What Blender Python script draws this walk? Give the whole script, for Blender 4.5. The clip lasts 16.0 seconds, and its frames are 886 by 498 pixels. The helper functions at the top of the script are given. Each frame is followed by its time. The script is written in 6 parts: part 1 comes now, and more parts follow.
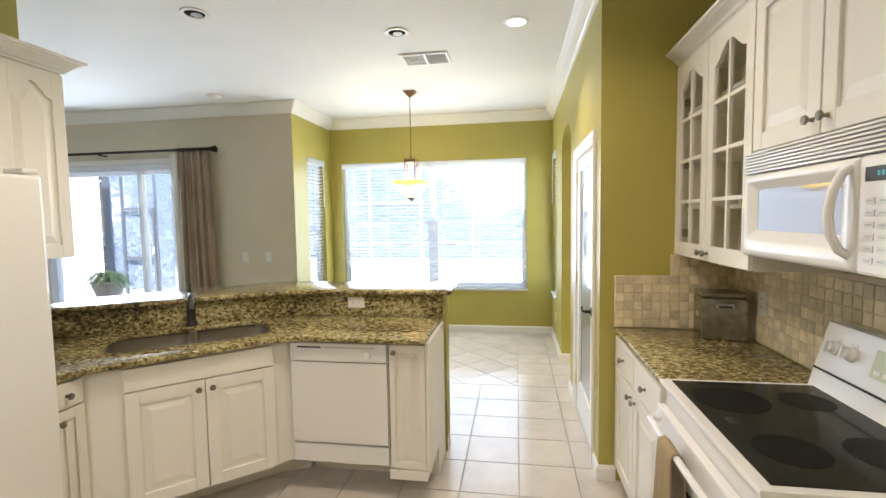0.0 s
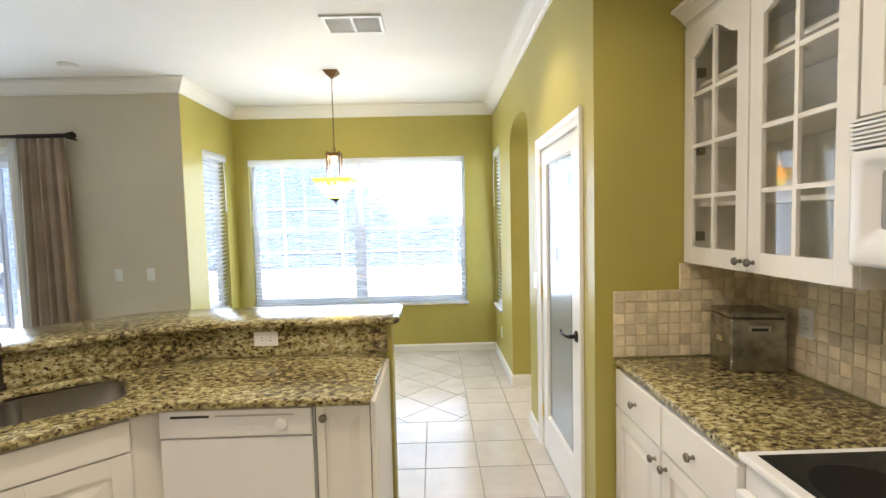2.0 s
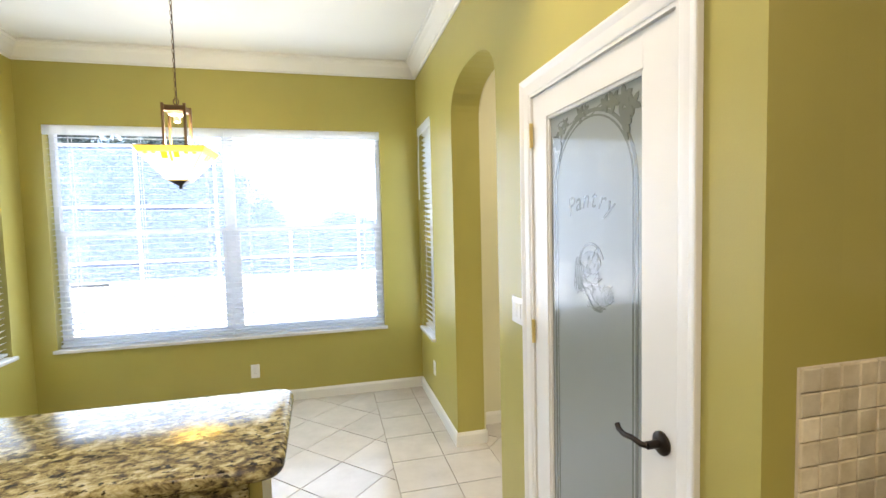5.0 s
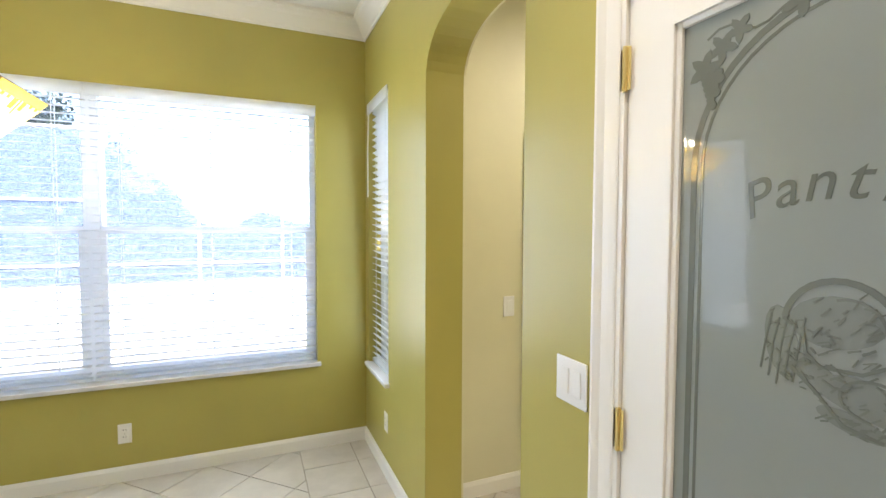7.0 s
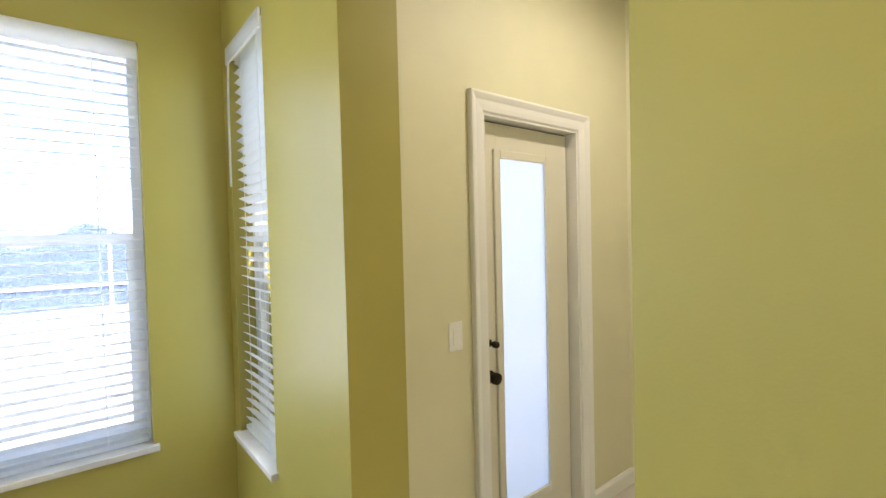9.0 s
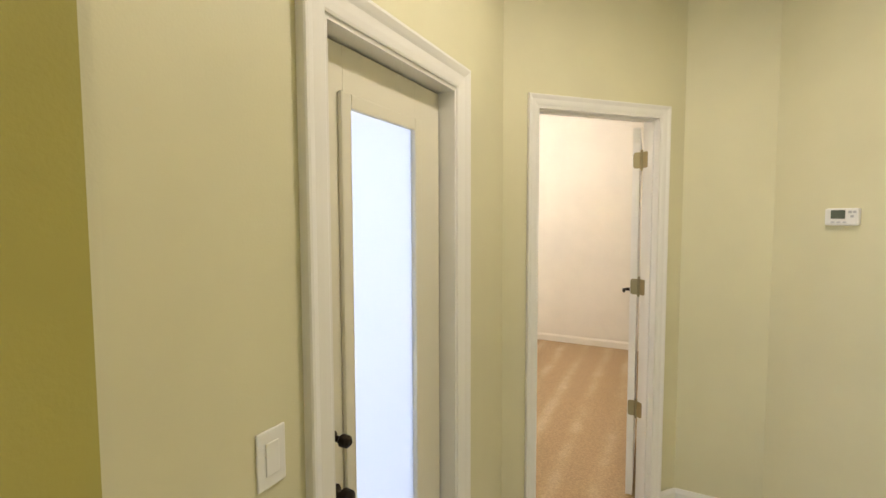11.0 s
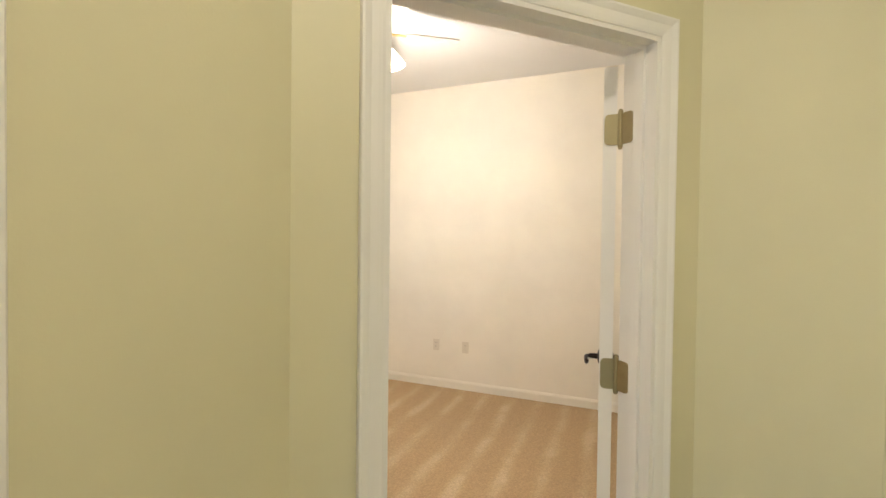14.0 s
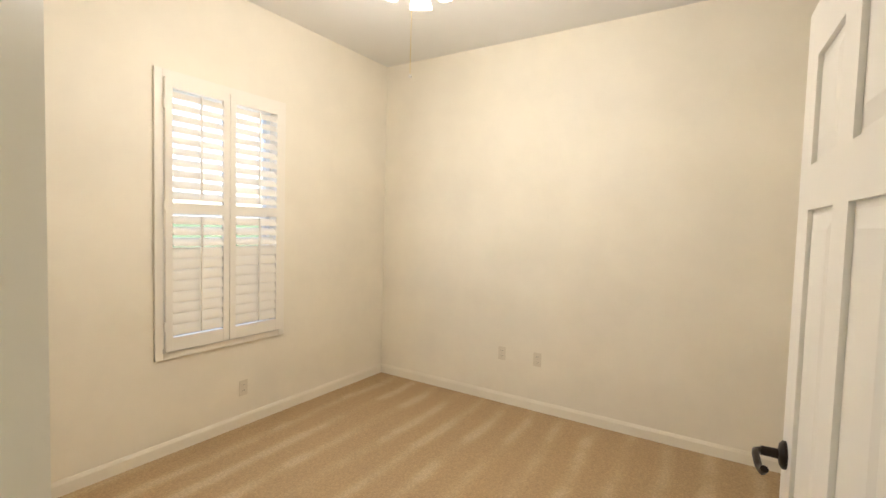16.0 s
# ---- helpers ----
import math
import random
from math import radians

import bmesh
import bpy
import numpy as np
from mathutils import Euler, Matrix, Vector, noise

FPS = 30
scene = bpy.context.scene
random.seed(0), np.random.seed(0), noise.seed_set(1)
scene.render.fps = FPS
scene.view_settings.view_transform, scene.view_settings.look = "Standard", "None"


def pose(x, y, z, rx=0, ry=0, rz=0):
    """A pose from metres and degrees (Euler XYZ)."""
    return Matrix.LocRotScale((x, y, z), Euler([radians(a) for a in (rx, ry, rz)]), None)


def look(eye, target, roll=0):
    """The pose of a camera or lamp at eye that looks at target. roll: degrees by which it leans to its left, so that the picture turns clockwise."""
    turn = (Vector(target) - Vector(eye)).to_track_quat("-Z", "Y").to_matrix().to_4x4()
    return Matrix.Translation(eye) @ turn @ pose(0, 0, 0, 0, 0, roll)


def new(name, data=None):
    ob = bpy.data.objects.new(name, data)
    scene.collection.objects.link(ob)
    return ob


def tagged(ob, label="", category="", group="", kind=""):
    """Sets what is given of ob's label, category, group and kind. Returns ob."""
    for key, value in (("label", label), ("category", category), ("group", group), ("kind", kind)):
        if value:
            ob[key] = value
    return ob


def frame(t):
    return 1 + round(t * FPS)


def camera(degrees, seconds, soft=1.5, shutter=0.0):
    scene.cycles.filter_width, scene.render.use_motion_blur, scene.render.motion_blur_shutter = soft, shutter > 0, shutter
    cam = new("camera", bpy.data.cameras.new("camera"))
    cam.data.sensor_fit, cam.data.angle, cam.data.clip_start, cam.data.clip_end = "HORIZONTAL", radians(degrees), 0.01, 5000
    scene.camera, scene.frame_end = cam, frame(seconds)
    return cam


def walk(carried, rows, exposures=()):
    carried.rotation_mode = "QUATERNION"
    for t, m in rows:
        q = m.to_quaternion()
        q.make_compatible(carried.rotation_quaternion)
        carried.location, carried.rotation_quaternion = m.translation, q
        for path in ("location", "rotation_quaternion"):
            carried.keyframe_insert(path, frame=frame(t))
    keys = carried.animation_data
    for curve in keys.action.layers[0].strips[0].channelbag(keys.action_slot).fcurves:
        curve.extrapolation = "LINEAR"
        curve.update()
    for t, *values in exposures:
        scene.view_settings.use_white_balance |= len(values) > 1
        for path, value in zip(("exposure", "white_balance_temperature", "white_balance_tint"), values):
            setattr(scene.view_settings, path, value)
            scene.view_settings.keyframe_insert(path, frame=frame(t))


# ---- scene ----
cam = camera(88.0, 16.0)
PATH = [
    (0, (0.325, 0.394, 1.561), (0.011, 2.365, 1.423), -0.9),
    (0.5, (0.249, 0.543, 1.565), (0.008, 2.523, 1.42), -0.6),
    (1, (0.187, 0.705, 1.55), (0.025, 2.694, 1.413), -0.6),
    (1.5, (0.13, 0.903, 1.54), (0.067, 2.898, 1.413), -0.8),
    (2, (0.095, 1.103, 1.54), (0.129, 3.1, 1.425), -1.4),
    (2.5, (0.035, 1.324, 1.534), (0.166, 3.317, 1.426), -1.7),
    (3, (-0.011, 1.537, 1.528), (0.198, 3.524, 1.427), -2.1),
    (3.5, (-0.015, 1.765, 1.522), (0.256, 3.743, 1.418), -2.5),
    (4, (-0.008, 1.982, 1.519), (0.326, 3.951, 1.41), -2.5),
    (6.5, (0.044, 3.134, 1.507), (0.740, 5.006, 1.404), 0.3),
    (7, (0.056, 3.362, 1.505), (0.827, 5.205, 1.416), 0.2),
    (7.5, (0.076, 3.582, 1.502), (0.944, 5.385, 1.422), -0.2),
    (8, (0.124, 3.796, 1.495), (1.095, 5.542, 1.424), -0.8),
    (8.5, (0.177, 4.029, 1.476), (1.279, 5.697, 1.425), -1.1),
    (9, (0.233, 4.210, 1.467), (1.480, 5.773, 1.412), -1.4),
    (9.5, (0.328, 4.374, 1.467), (1.733, 5.795, 1.386), -1.8),
    (12, (1.168, 5.069, 1.564), (3.029, 5.794, 1.464), 0.7),
    (12.5, (1.381, 5.05, 1.548), (3.248, 5.763, 1.477), 0.3),
    (13, (1.63, 5.061, 1.545), (3.503, 5.761, 1.498), -0.1),
    (13.5, (1.832, 5.036, 1.52), (3.686, 5.784, 1.499), 0.8),
    (14, (2.087, 5.053, 1.531), (3.928, 5.833, 1.495), 0.7),
    (14.5, (2.293, 5.096, 1.541), (4.105, 5.939, 1.488), 0.9),
    (15, (2.497, 5.155, 1.549), (4.266, 6.085, 1.477), 1.4),
    (15.5, (2.681, 5.218, 1.553), (4.403, 6.231, 1.456), 1.6),
    (16, (2.847, 5.297, 1.54), (4.53, 6.373, 1.439), 1.6),
]
walk(cam, [(t, look(eye, target, roll)) for t, eye, target, roll in PATH], [(0, 3.2, 6350, 16), (2.5, 3.18, 6350, 16), (4.5, 3.12, 6350, 16), (6.3, 3.08, 6350, 16), (8, 2.96, 6350, 16), (9.7, 2.78, 6350, 16), (12, 2.78, 6350, 17), (14.5, 2.60, 6350, 15), (16, 2.48, 6350, 13)])

# ---------------------------------------------------------------- world and lights
world = bpy.data.worlds.new("sky")
scene.world = world
world.use_nodes = True
wn = world.node_tree
sky = wn.nodes.new("ShaderNodeTexSky")
sky.sky_type = "NISHITA"
sky.sun_disc = False
sky.sun_elevation = radians(67)
sky.sun_rotation = radians(161)
wn.links.new(sky.outputs[0], wn.nodes["Background"].inputs[0])
wn.nodes["Background"].inputs[1].default_value = 0.11

sun = new("sun", bpy.data.lights.new("sun", "SUN"))
sun.data.energy, sun.data.angle, sun.data.color = 2.6, radians(0.6), (1, 0.95, 0.88)
sun.matrix_world = look((0, 0, 20), (-1.5, 4.4, 9.1))


def window_light(name, place, target, width, height, watts, color=(0.72, 0.87, 1.0)):
    """Sky light that enters through a window's opening."""
    ob = new(name, bpy.data.lights.new(name, "AREA"))
    ob.data.shape, ob.data.size, ob.data.size_y = "RECTANGLE", width, height
    ob.data.energy, ob.data.color = watts, color
    ob.matrix_world = look(place, target)
    return ob


def bulb(name, place, watts, color=(1, 0.83, 0.6), radius=0.05):
    ob = new(name, bpy.data.lights.new(name, "POINT"))
    ob.data.energy, ob.data.color, ob.data.shadow_soft_size = watts, color, radius
    ob.location = place
    return ob


def downlight(name, place, watts, spread=110, color=(1, 0.86, 0.66), radius=0.05):
    ob = new(name, bpy.data.lights.new(name, "SPOT"))
    ob.data.energy, ob.data.color, ob.data.shadow_soft_size = watts, color, radius
    ob.data.spot_size, ob.data.spot_blend = radians(spread), 0.7
    ob.location = place
    return ob


window_light("window_light_nook", (-0.8, 6.50, 1.45), (-0.8, 0, 1.2), 2.4, 1.65, 4.5)
window_light("window_light_nook_west", (-2.19, 6.1, 1.45), (0, 6.1, 1.3), 0.4, 1.6, 0.7)
window_light("window_light_nook_east", (0.76, 6.2, 1.45), (-2, 6.2, 1.3), 0.4, 1.6, 0.7)
window_light("window_light_slider", (-4.7, 5.38, 1.2), (-4.0, 0, 1.0), 1.7, 2.1, 8.5)
window_light("window_light_hall_door", (1.9, 5.60, 1.05), (1.9, 0, 1.0), 0.34, 1.5, 0.8)
window_light("window_light_bedroom", (4.75, 8.22, 1.6), (4.75, 0, 1.2), 0.7, 1.5, 1.3)
downlight("kitchen_downlight_lamp", (0.335, 3.747, 2.885), 6)
downlight("range_downlight_lamp", (0.4, 2.4, 2.885), 3.6, 140)
# extra spot with no ceiling fixture, added to light sink and counter
downlight("sink_fill_lamp", (-0.6, 2.1, 2.885), 9, 140)
# added fill without a known fixture, brightens the peninsula fronts
downlight("cooking_aisle_fill_lamp", (-0.45, -1.1, 2.885), 16, 168, (1, 0.95, 0.88))
# unseen hall source, its spot chosen to balance the wall brightness
downlight("hall_fill_lamp", (2.0, 4.75, 2.885), 8.3, 172, (1, 0.90, 0.74))
bulb("pendant_bulb", (-0.80, 5.33, 2.00), 2.5, (1, 0.88, 0.58), radius=0.04)
bulb("fan_bulb", (4.77, 6.72, 2.61), 11, (1, 0.91, 0.79), radius=0.09)


# ---------------------------------------------------------------- materials
def mat(name, color, rough=0.5, metal=0.0, **more):
    m = bpy.data.materials.new(name)
    m.use_nodes = True
    b = m.node_tree.nodes["Principled BSDF"]
    b.inputs["Base Color"].default_value = (*color, 1)
    b.inputs["Roughness"].default_value = rough
    b.inputs["Metallic"].default_value = metal
    for key, value in more.items():
        b.inputs[key.replace("_", " ")].default_value = value
    return m


def coords(nt, scale=1.0, kind="Object"):
    tc = nt.nodes.new("ShaderNodeTexCoord")
    mp = nt.nodes.new("ShaderNodeMapping")
    s = scale if isinstance(scale, tuple) else (scale,) * 3
    mp.inputs["Scale"].default_value = s
    nt.links.new(tc.outputs[kind], mp.inputs[0])
    return mp.outputs[0]


def noise_tex(nt, vec, scale, detail=4, rough=0.55):
    n = nt.nodes.new("ShaderNodeTexNoise")
    n.inputs["Scale"].default_value, n.inputs["Detail"].default_value, n.inputs["Roughness"].default_value = scale, detail, rough
    nt.links.new(vec, n.inputs["Vector"])
    return n.outputs[0]


def ramp(nt, fac, stops, mode="LINEAR"):
    r = nt.nodes.new("ShaderNodeValToRGB")
    r.color_ramp.interpolation = mode
    els = r.color_ramp.elements
    while len(els) < len(stops):
        els.new(0.5)
    for el, (p, c) in zip(els, stops):
        el.position, el.color = p, (*c, 1) if len(c) == 3 else c
    nt.links.new(fac, r.inputs[0])
    return r.outputs[0]


def bump(nt, height, strength=0.1, dist=0.01):
    b = nt.nodes.new("ShaderNodeBump")
    b.inputs["Strength"].default_value, b.inputs["Distance"].default_value = strength, dist
    nt.links.new(height, b.inputs["Height"])
    nt.links.new(b.outputs[0], nt.nodes["Principled BSDF"].inputs["Normal"])


def painted(name, color, rough=0.55, vary=0.05, grain=180, strength=0.12):
    """Wall paint: roller stipple, and faint unevenness at arm's length."""
    m = mat(name, color, rough)
    nt = m.node_tree
    v = coords(nt)
    lo, hi = tuple(c * (1 - vary) for c in color), tuple(min(1, c * (1 + vary)) for c in color)
    nt.links.new(ramp(nt, noise_tex(nt, v, 1.7, 5), [(0.3, lo), (0.7, hi)]), nt.nodes["Principled BSDF"].inputs["Base Color"])
    bump(nt, noise_tex(nt, v, grain, 2), strength, 0.002)
    return m


OLIVE = painted("olive_paint", (0.41, 0.355, 0.083), 0.42)
GREY = painted("beige_grey_paint", (0.62, 0.55, 0.42))
CREAM = painted("pale_yellow_paint", (0.67, 0.63, 0.42))
IVORY = painted("ivory_paint", (0.82, 0.77, 0.66))
CEIL = painted("ceiling_paint", (0.80, 0.79, 0.76), 0.8, 0.02, 60, 0.25)
TRIM = painted("white_trim_paint", (0.80, 0.78, 0.73), 0.32, 0.02, 40, 0.03)
CABINET = painted("white_cabinet_paint", (0.80, 0.77, 0.70), 0.35, 0.025, 30, 0.03)
DOORCREAM = painted("cream_door_paint", (0.72, 0.68, 0.55), 0.38, 0.02, 40, 0.03)
WHITE = mat("white_plastic", (0.80, 0.79, 0.76), 0.35)
APPLIANCE = mat("white_enamel", (0.80, 0.79, 0.77), 0.18)
BRONZE = mat("oil_rubbed_bronze", (0.035, 0.026, 0.02), 0.38, 0.9)
BRASS = mat("yellow_brass", (0.86, 0.68, 0.28), 0.28, 1.0)
OLDBRASS = mat("tarnished_brass", (0.36, 0.31, 0.18), 0.38, 1.0)
NICKEL = mat("aged_nickel", (0.25, 0.22, 0.18), 0.45, 1.0)
STEEL = mat("brushed_steel", (0.50, 0.47, 0.43), 0.28, 1.0)
DARKSTEEL = mat("dark_brushed_metal", (0.09, 0.08, 0.07), 0.36, 0.95)
BLACK = mat("black_plastic", (0.02, 0.02, 0.022), 0.4)
MATTEBLACK = mat("matte_black_baffle", (0.012, 0.012, 0.012), 0.9, 0.0, Specular_IOR_Level=0.05)
DARK = mat("dark_slot", (0.03, 0.03, 0.03), 0.7)


def clear_glass():
    m = bpy.data.materials.new("clear_glass")
    m.use_nodes = True
    nt = m.node_tree
    out = nt.nodes["Material Output"]
    nt.nodes.remove(nt.nodes["Principled BSDF"])
    mix, tr, gl, lw = (nt.nodes.new("ShaderNode" + k) for k in ("MixShader", "BsdfTransparent", "BsdfGlossy", "LayerWeight"))
    gl.inputs["Roughness"].default_value = 0.02
    lw.inputs[0].default_value = 0.5
    power, scale = nt.nodes.new("ShaderNodeMath"), nt.nodes.new("ShaderNodeMath")
    power.operation, scale.operation = "POWER", "MULTIPLY_ADD"
    power.inputs[1].default_value = 5.0
    scale.inputs[1].default_value, scale.inputs[2].default_value = 0.9, 0.045
    nt.links.new(lw.outputs["Facing"], power.inputs[0])
    nt.links.new(power.outputs[0], scale.inputs[0])
    nt.links.new(scale.outputs[0], mix.inputs[0])
    nt.links.new(tr.outputs[0], mix.inputs[1])
    nt.links.new(gl.outputs[0], mix.inputs[2])
    nt.links.new(mix.outputs[0], out.inputs[0])
    return m


GLASS = clear_glass()


def granite():
    m = mat("speckled_granite", (0.4, 0.33, 0.2), 0.16, 0.0, Specular_IOR_Level=0.34)
    nt = m.node_tree
    v = coords(nt, (0.62, 0.9, 1.0))
    wob = nt.nodes.new("ShaderNodeVectorMath")
    wob.operation = "MULTIPLY_ADD"
    wob.inputs[1].default_value = (0.03, 0.03, 0.03)
    nz = nt.nodes.new("ShaderNodeTexNoise")
    nz.inputs["Scale"].default_value = 30
    nt.links.new(v, nz.inputs["Vector"])
    nt.links.new(nz.outputs["Color"], wob.inputs[0])
    nt.links.new(v, wob.inputs[2])
    drift = nt.nodes.new("ShaderNodeMath")
    drift.operation = "MULTIPLY_ADD"
    drift.inputs[1].default_value = 0.30
    nt.links.new(noise_tex(nt, v, 3.2, 2, 0.5), drift.inputs[0])
    nt.links.new(noise_tex(nt, wob.outputs[0], 56, 6, 0.66), drift.inputs[2])
    base = ramp(nt, drift.outputs[0],
                [(0.50, (0.048, 0.038, 0.028)), (0.58, (0.14, 0.105, 0.047)), (0.655, (0.29, 0.235, 0.095)), (0.745, (0.47, 0.41, 0.205)), (0.87, (0.64, 0.60, 0.43))])
    spots = ramp(nt, noise_tex(nt, v, 95, 3, 0.5), [(0.36, (0.06, 0.05, 0.05)), (0.43, (1, 1, 1))])
    mx = nt.nodes.new("ShaderNodeMix")
    mx.data_type, mx.blend_type = "RGBA", "MULTIPLY"
    mx.inputs[0].default_value = 1.0
    nt.links.new(base, mx.inputs[6])
    nt.links.new(spots, mx.inputs[7])
    nt.links.new(mx.outputs[2], nt.nodes["Principled BSDF"].inputs["Base Color"])
    return m


GRANITE = granite()


def tile_mat(name, lo, hi, rough, cloud=3.0, pits=0.0, rand=0.08):
    """Ceramic or stone: cloudy colour inside a piece, and a shade of its own for each piece."""
    m = mat(name, lo, rough)
    nt = m.node_tree
    v = coords(nt)
    info = nt.nodes.new("ShaderNodeObjectInfo")
    shift = nt.nodes.new("ShaderNodeVectorMath")
    shift.operation = "MULTIPLY_ADD"
    shift.inputs[1].default_value = (37, 37, 37)
    nt.links.new(info.outputs["Random"], shift.inputs[0])
    nt.links.new(v, shift.inputs[2])
    c = ramp(nt, noise_tex(nt, shift.outputs[0], cloud, 6, 0.6), [(0.3, lo), (0.7, hi)])
    hsv = nt.nodes.new("ShaderNodeHueSaturation")
    mr = nt.nodes.new("ShaderNodeMapRange")
    mr.inputs[3].default_value, mr.inputs[4].default_value = 1 - rand, 1 + rand
    nt.links.new(info.outputs["Random"], mr.inputs[0])
    nt.links.new(mr.outputs[0], hsv.inputs["Value"])
    nt.links.new(c, hsv.inputs["Color"])
    nt.links.new(hsv.outputs[0], nt.nodes["Principled BSDF"].inputs["Base Color"])
    bump(nt, noise_tex(nt, shift.outputs[0], 60 if pits else 9, 4), 0.35 if pits else 0.04, 0.004)
    return m


FLOORTILE = tile_mat("cream_ceramic_tile", (0.50, 0.46, 0.40), (0.62, 0.575, 0.51), 0.2, 4.0, 0, 0.03)
GROUT = painted("grey_grout", (0.38, 0.34, 0.285), 0.9)
STONETILE = tile_mat("tumbled_travertine", (0.56, 0.46, 0.28), (0.82, 0.73, 0.53), 0.55, 11, 1, 0.18)
STONEGROUT = painted("sand_grout", (0.68, 0.60, 0.46), 0.9)


def carpet():
    m = mat("tan_carpet", (0.42, 0.27, 0.14), 0.95)
    nt = m.node_tree
    v = coords(nt)
    turned = nt.nodes.new("ShaderNodeMapping")
    turned.inputs["Rotation"].default_value = (0, 0, radians(88))
    turned.inputs["Scale"].default_value = (1, 1, 1)
    nt.links.new(v, turned.inputs[0])
    bands = nt.nodes.new("ShaderNodeTexWave")
    for key, value in (("Scale", 1.25), ("Distortion", 1.8), ("Detail", 2.0), ("Detail Scale", 0.7)):
        bands.inputs[key].default_value = value
    nt.links.new(turned.outputs[0], bands.inputs["Vector"])
    patchy = nt.nodes.new("ShaderNodeMath")
    patchy.operation = "MULTIPLY"
    nt.links.new(bands.outputs[1], patchy.inputs[0])
    nt.links.new(ramp(nt, noise_tex(nt, v, 1.6, 3), [(0.38, (0.5, 0.5, 0.5)), (0.62, (1, 1, 1))]), patchy.inputs[1])
    lanes = ramp(nt, patchy.outputs[0], [(0.30, (0.475, 0.332, 0.176)), (0.62, (0.505, 0.362, 0.198)), (0.92, (0.575, 0.435, 0.26))])
    fine = ramp(nt, noise_tex(nt, v, 75, 4, 0.7), [(0.25, (0.72, 0.72, 0.72)), (0.75, (1.2, 1.2, 1.2))])
    mx = nt.nodes.new("ShaderNodeMix")
    mx.data_type, mx.blend_type = "RGBA", "MULTIPLY"
    mx.inputs[0].default_value = 1.0
    nt.links.new(lanes, mx.inputs[6])
    nt.links.new(fine, mx.inputs[7])
    nt.links.new(mx.outputs[2], nt.nodes["Principled BSDF"].inputs["Base Color"])
    bump(nt, noise_tex(nt, v, 220, 2), 0.8, 0.008)
    return m


CARPET = carpet()


def glow(name, color, strength):
    m = mat(name, color, 0.4)
    b = m.node_tree.nodes["Principled BSDF"]
    b.inputs["Emission Color"].default_value = (*color, 1)
    b.inputs["Emission Strength"].default_value = strength
    return m


# ---------------------------------------------------------------- mesh helpers
def box(bm, x0, x1, y0, y1, z0, z1, bevel=0.0):
    made = bmesh.ops.create_cube(bm, size=1.0, matrix=Matrix.Translation(((x0 + x1) / 2, (y0 + y1) / 2, (z0 + z1) / 2)) @ Matrix.Diagonal((x1 - x0, y1 - y0, z1 - z0, 1)))
    if bevel:
        edges = {e for v in made["verts"] for e in v.link_edges}
        bmesh.ops.bevel(bm, geom=list(edges), offset=bevel, segments=2, affect="EDGES", profile=0.6)
    return bm


def cyl(bm, r0, r1, depth, m=None, seg=24):
    bmesh.ops.create_cone(bm, cap_ends=True, segments=seg, radius1=r0, radius2=r1, depth=depth, matrix=m or Matrix())
    return bm


def ball(bm, r, m=None, seg=16):
    bmesh.ops.create_uvsphere(bm, u_segments=seg, v_segments=seg // 2, radius=r, matrix=m or Matrix())
    return bm


def prism(bm, pts, z0, z1, flat=None):
    """A solid with the outline pts, from z0 to z1; flat maps (u, v, w) into place."""
    f = flat or (lambda u, v, w: (u, v, w))
    lo, hi = [bm.verts.new(f(u, v, z0)) for u, v in pts], [bm.verts.new(f(u, v, z1)) for u, v in pts]
    n = len(pts)
    faces = [bm.faces.new(lo[::-1]), bm.faces.new(hi)]
    for i in range(n):
        faces.append(bm.faces.new((lo[i], lo[(i + 1) % n], hi[(i + 1) % n], hi[i])))
    bmesh.ops.recalc_face_normals(bm, faces=faces)
    return bm


def lathe(bm, profile, m=None, seg=24, caps=True):
    """A turned shape round z from (radius, height) pairs."""
    m = m or Matrix()
    rings = [[bm.verts.new(m @ Vector((r * math.cos(a), r * math.sin(a), z))) for a in (2 * math.pi * i / seg for i in range(seg))] for r, z in profile]
    faces = []
    for a, b in zip(rings, rings[1:]):
        for i in range(seg):
            faces.append(bm.faces.new((a[i], a[(i + 1) % seg], b[(i + 1) % seg], b[i])))
    if caps:
        faces.append(bm.faces.new(rings[0][::-1]))
        faces.append(bm.faces.new(rings[-1]))
    bmesh.ops.recalc_face_normals(bm, faces=faces)
    return bm


def tube(bm, pts, r, seg=10):
    """A round bar along pts."""
    pts = [Vector(p) for p in pts]
    rings = []
    q = last = None
    for i, p in enumerate(pts):
        d = (pts[min(i + 1, len(pts) - 1)] - pts[max(i - 1, 0)]).normalized()
        q = d.to_track_quat("Z", "Y").to_matrix() if q is None else last.rotation_difference(d).to_matrix() @ q
        last = d
        rings.append([bm.verts.new(p + q @ Vector((r * math.cos(a), r * math.sin(a), 0))) for a in (2 * math.pi * k / seg for k in range(seg))])
    faces = []
    for a, b in zip(rings, rings[1:]):
        for i in range(seg):
            faces.append(bm.faces.new((a[i], a[(i + 1) % seg], b[(i + 1) % seg], b[i])))
    faces += [bm.faces.new(rings[0][::-1]), bm.faces.new(rings[-1])]
    bmesh.ops.recalc_face_normals(bm, faces=faces)
    return bm


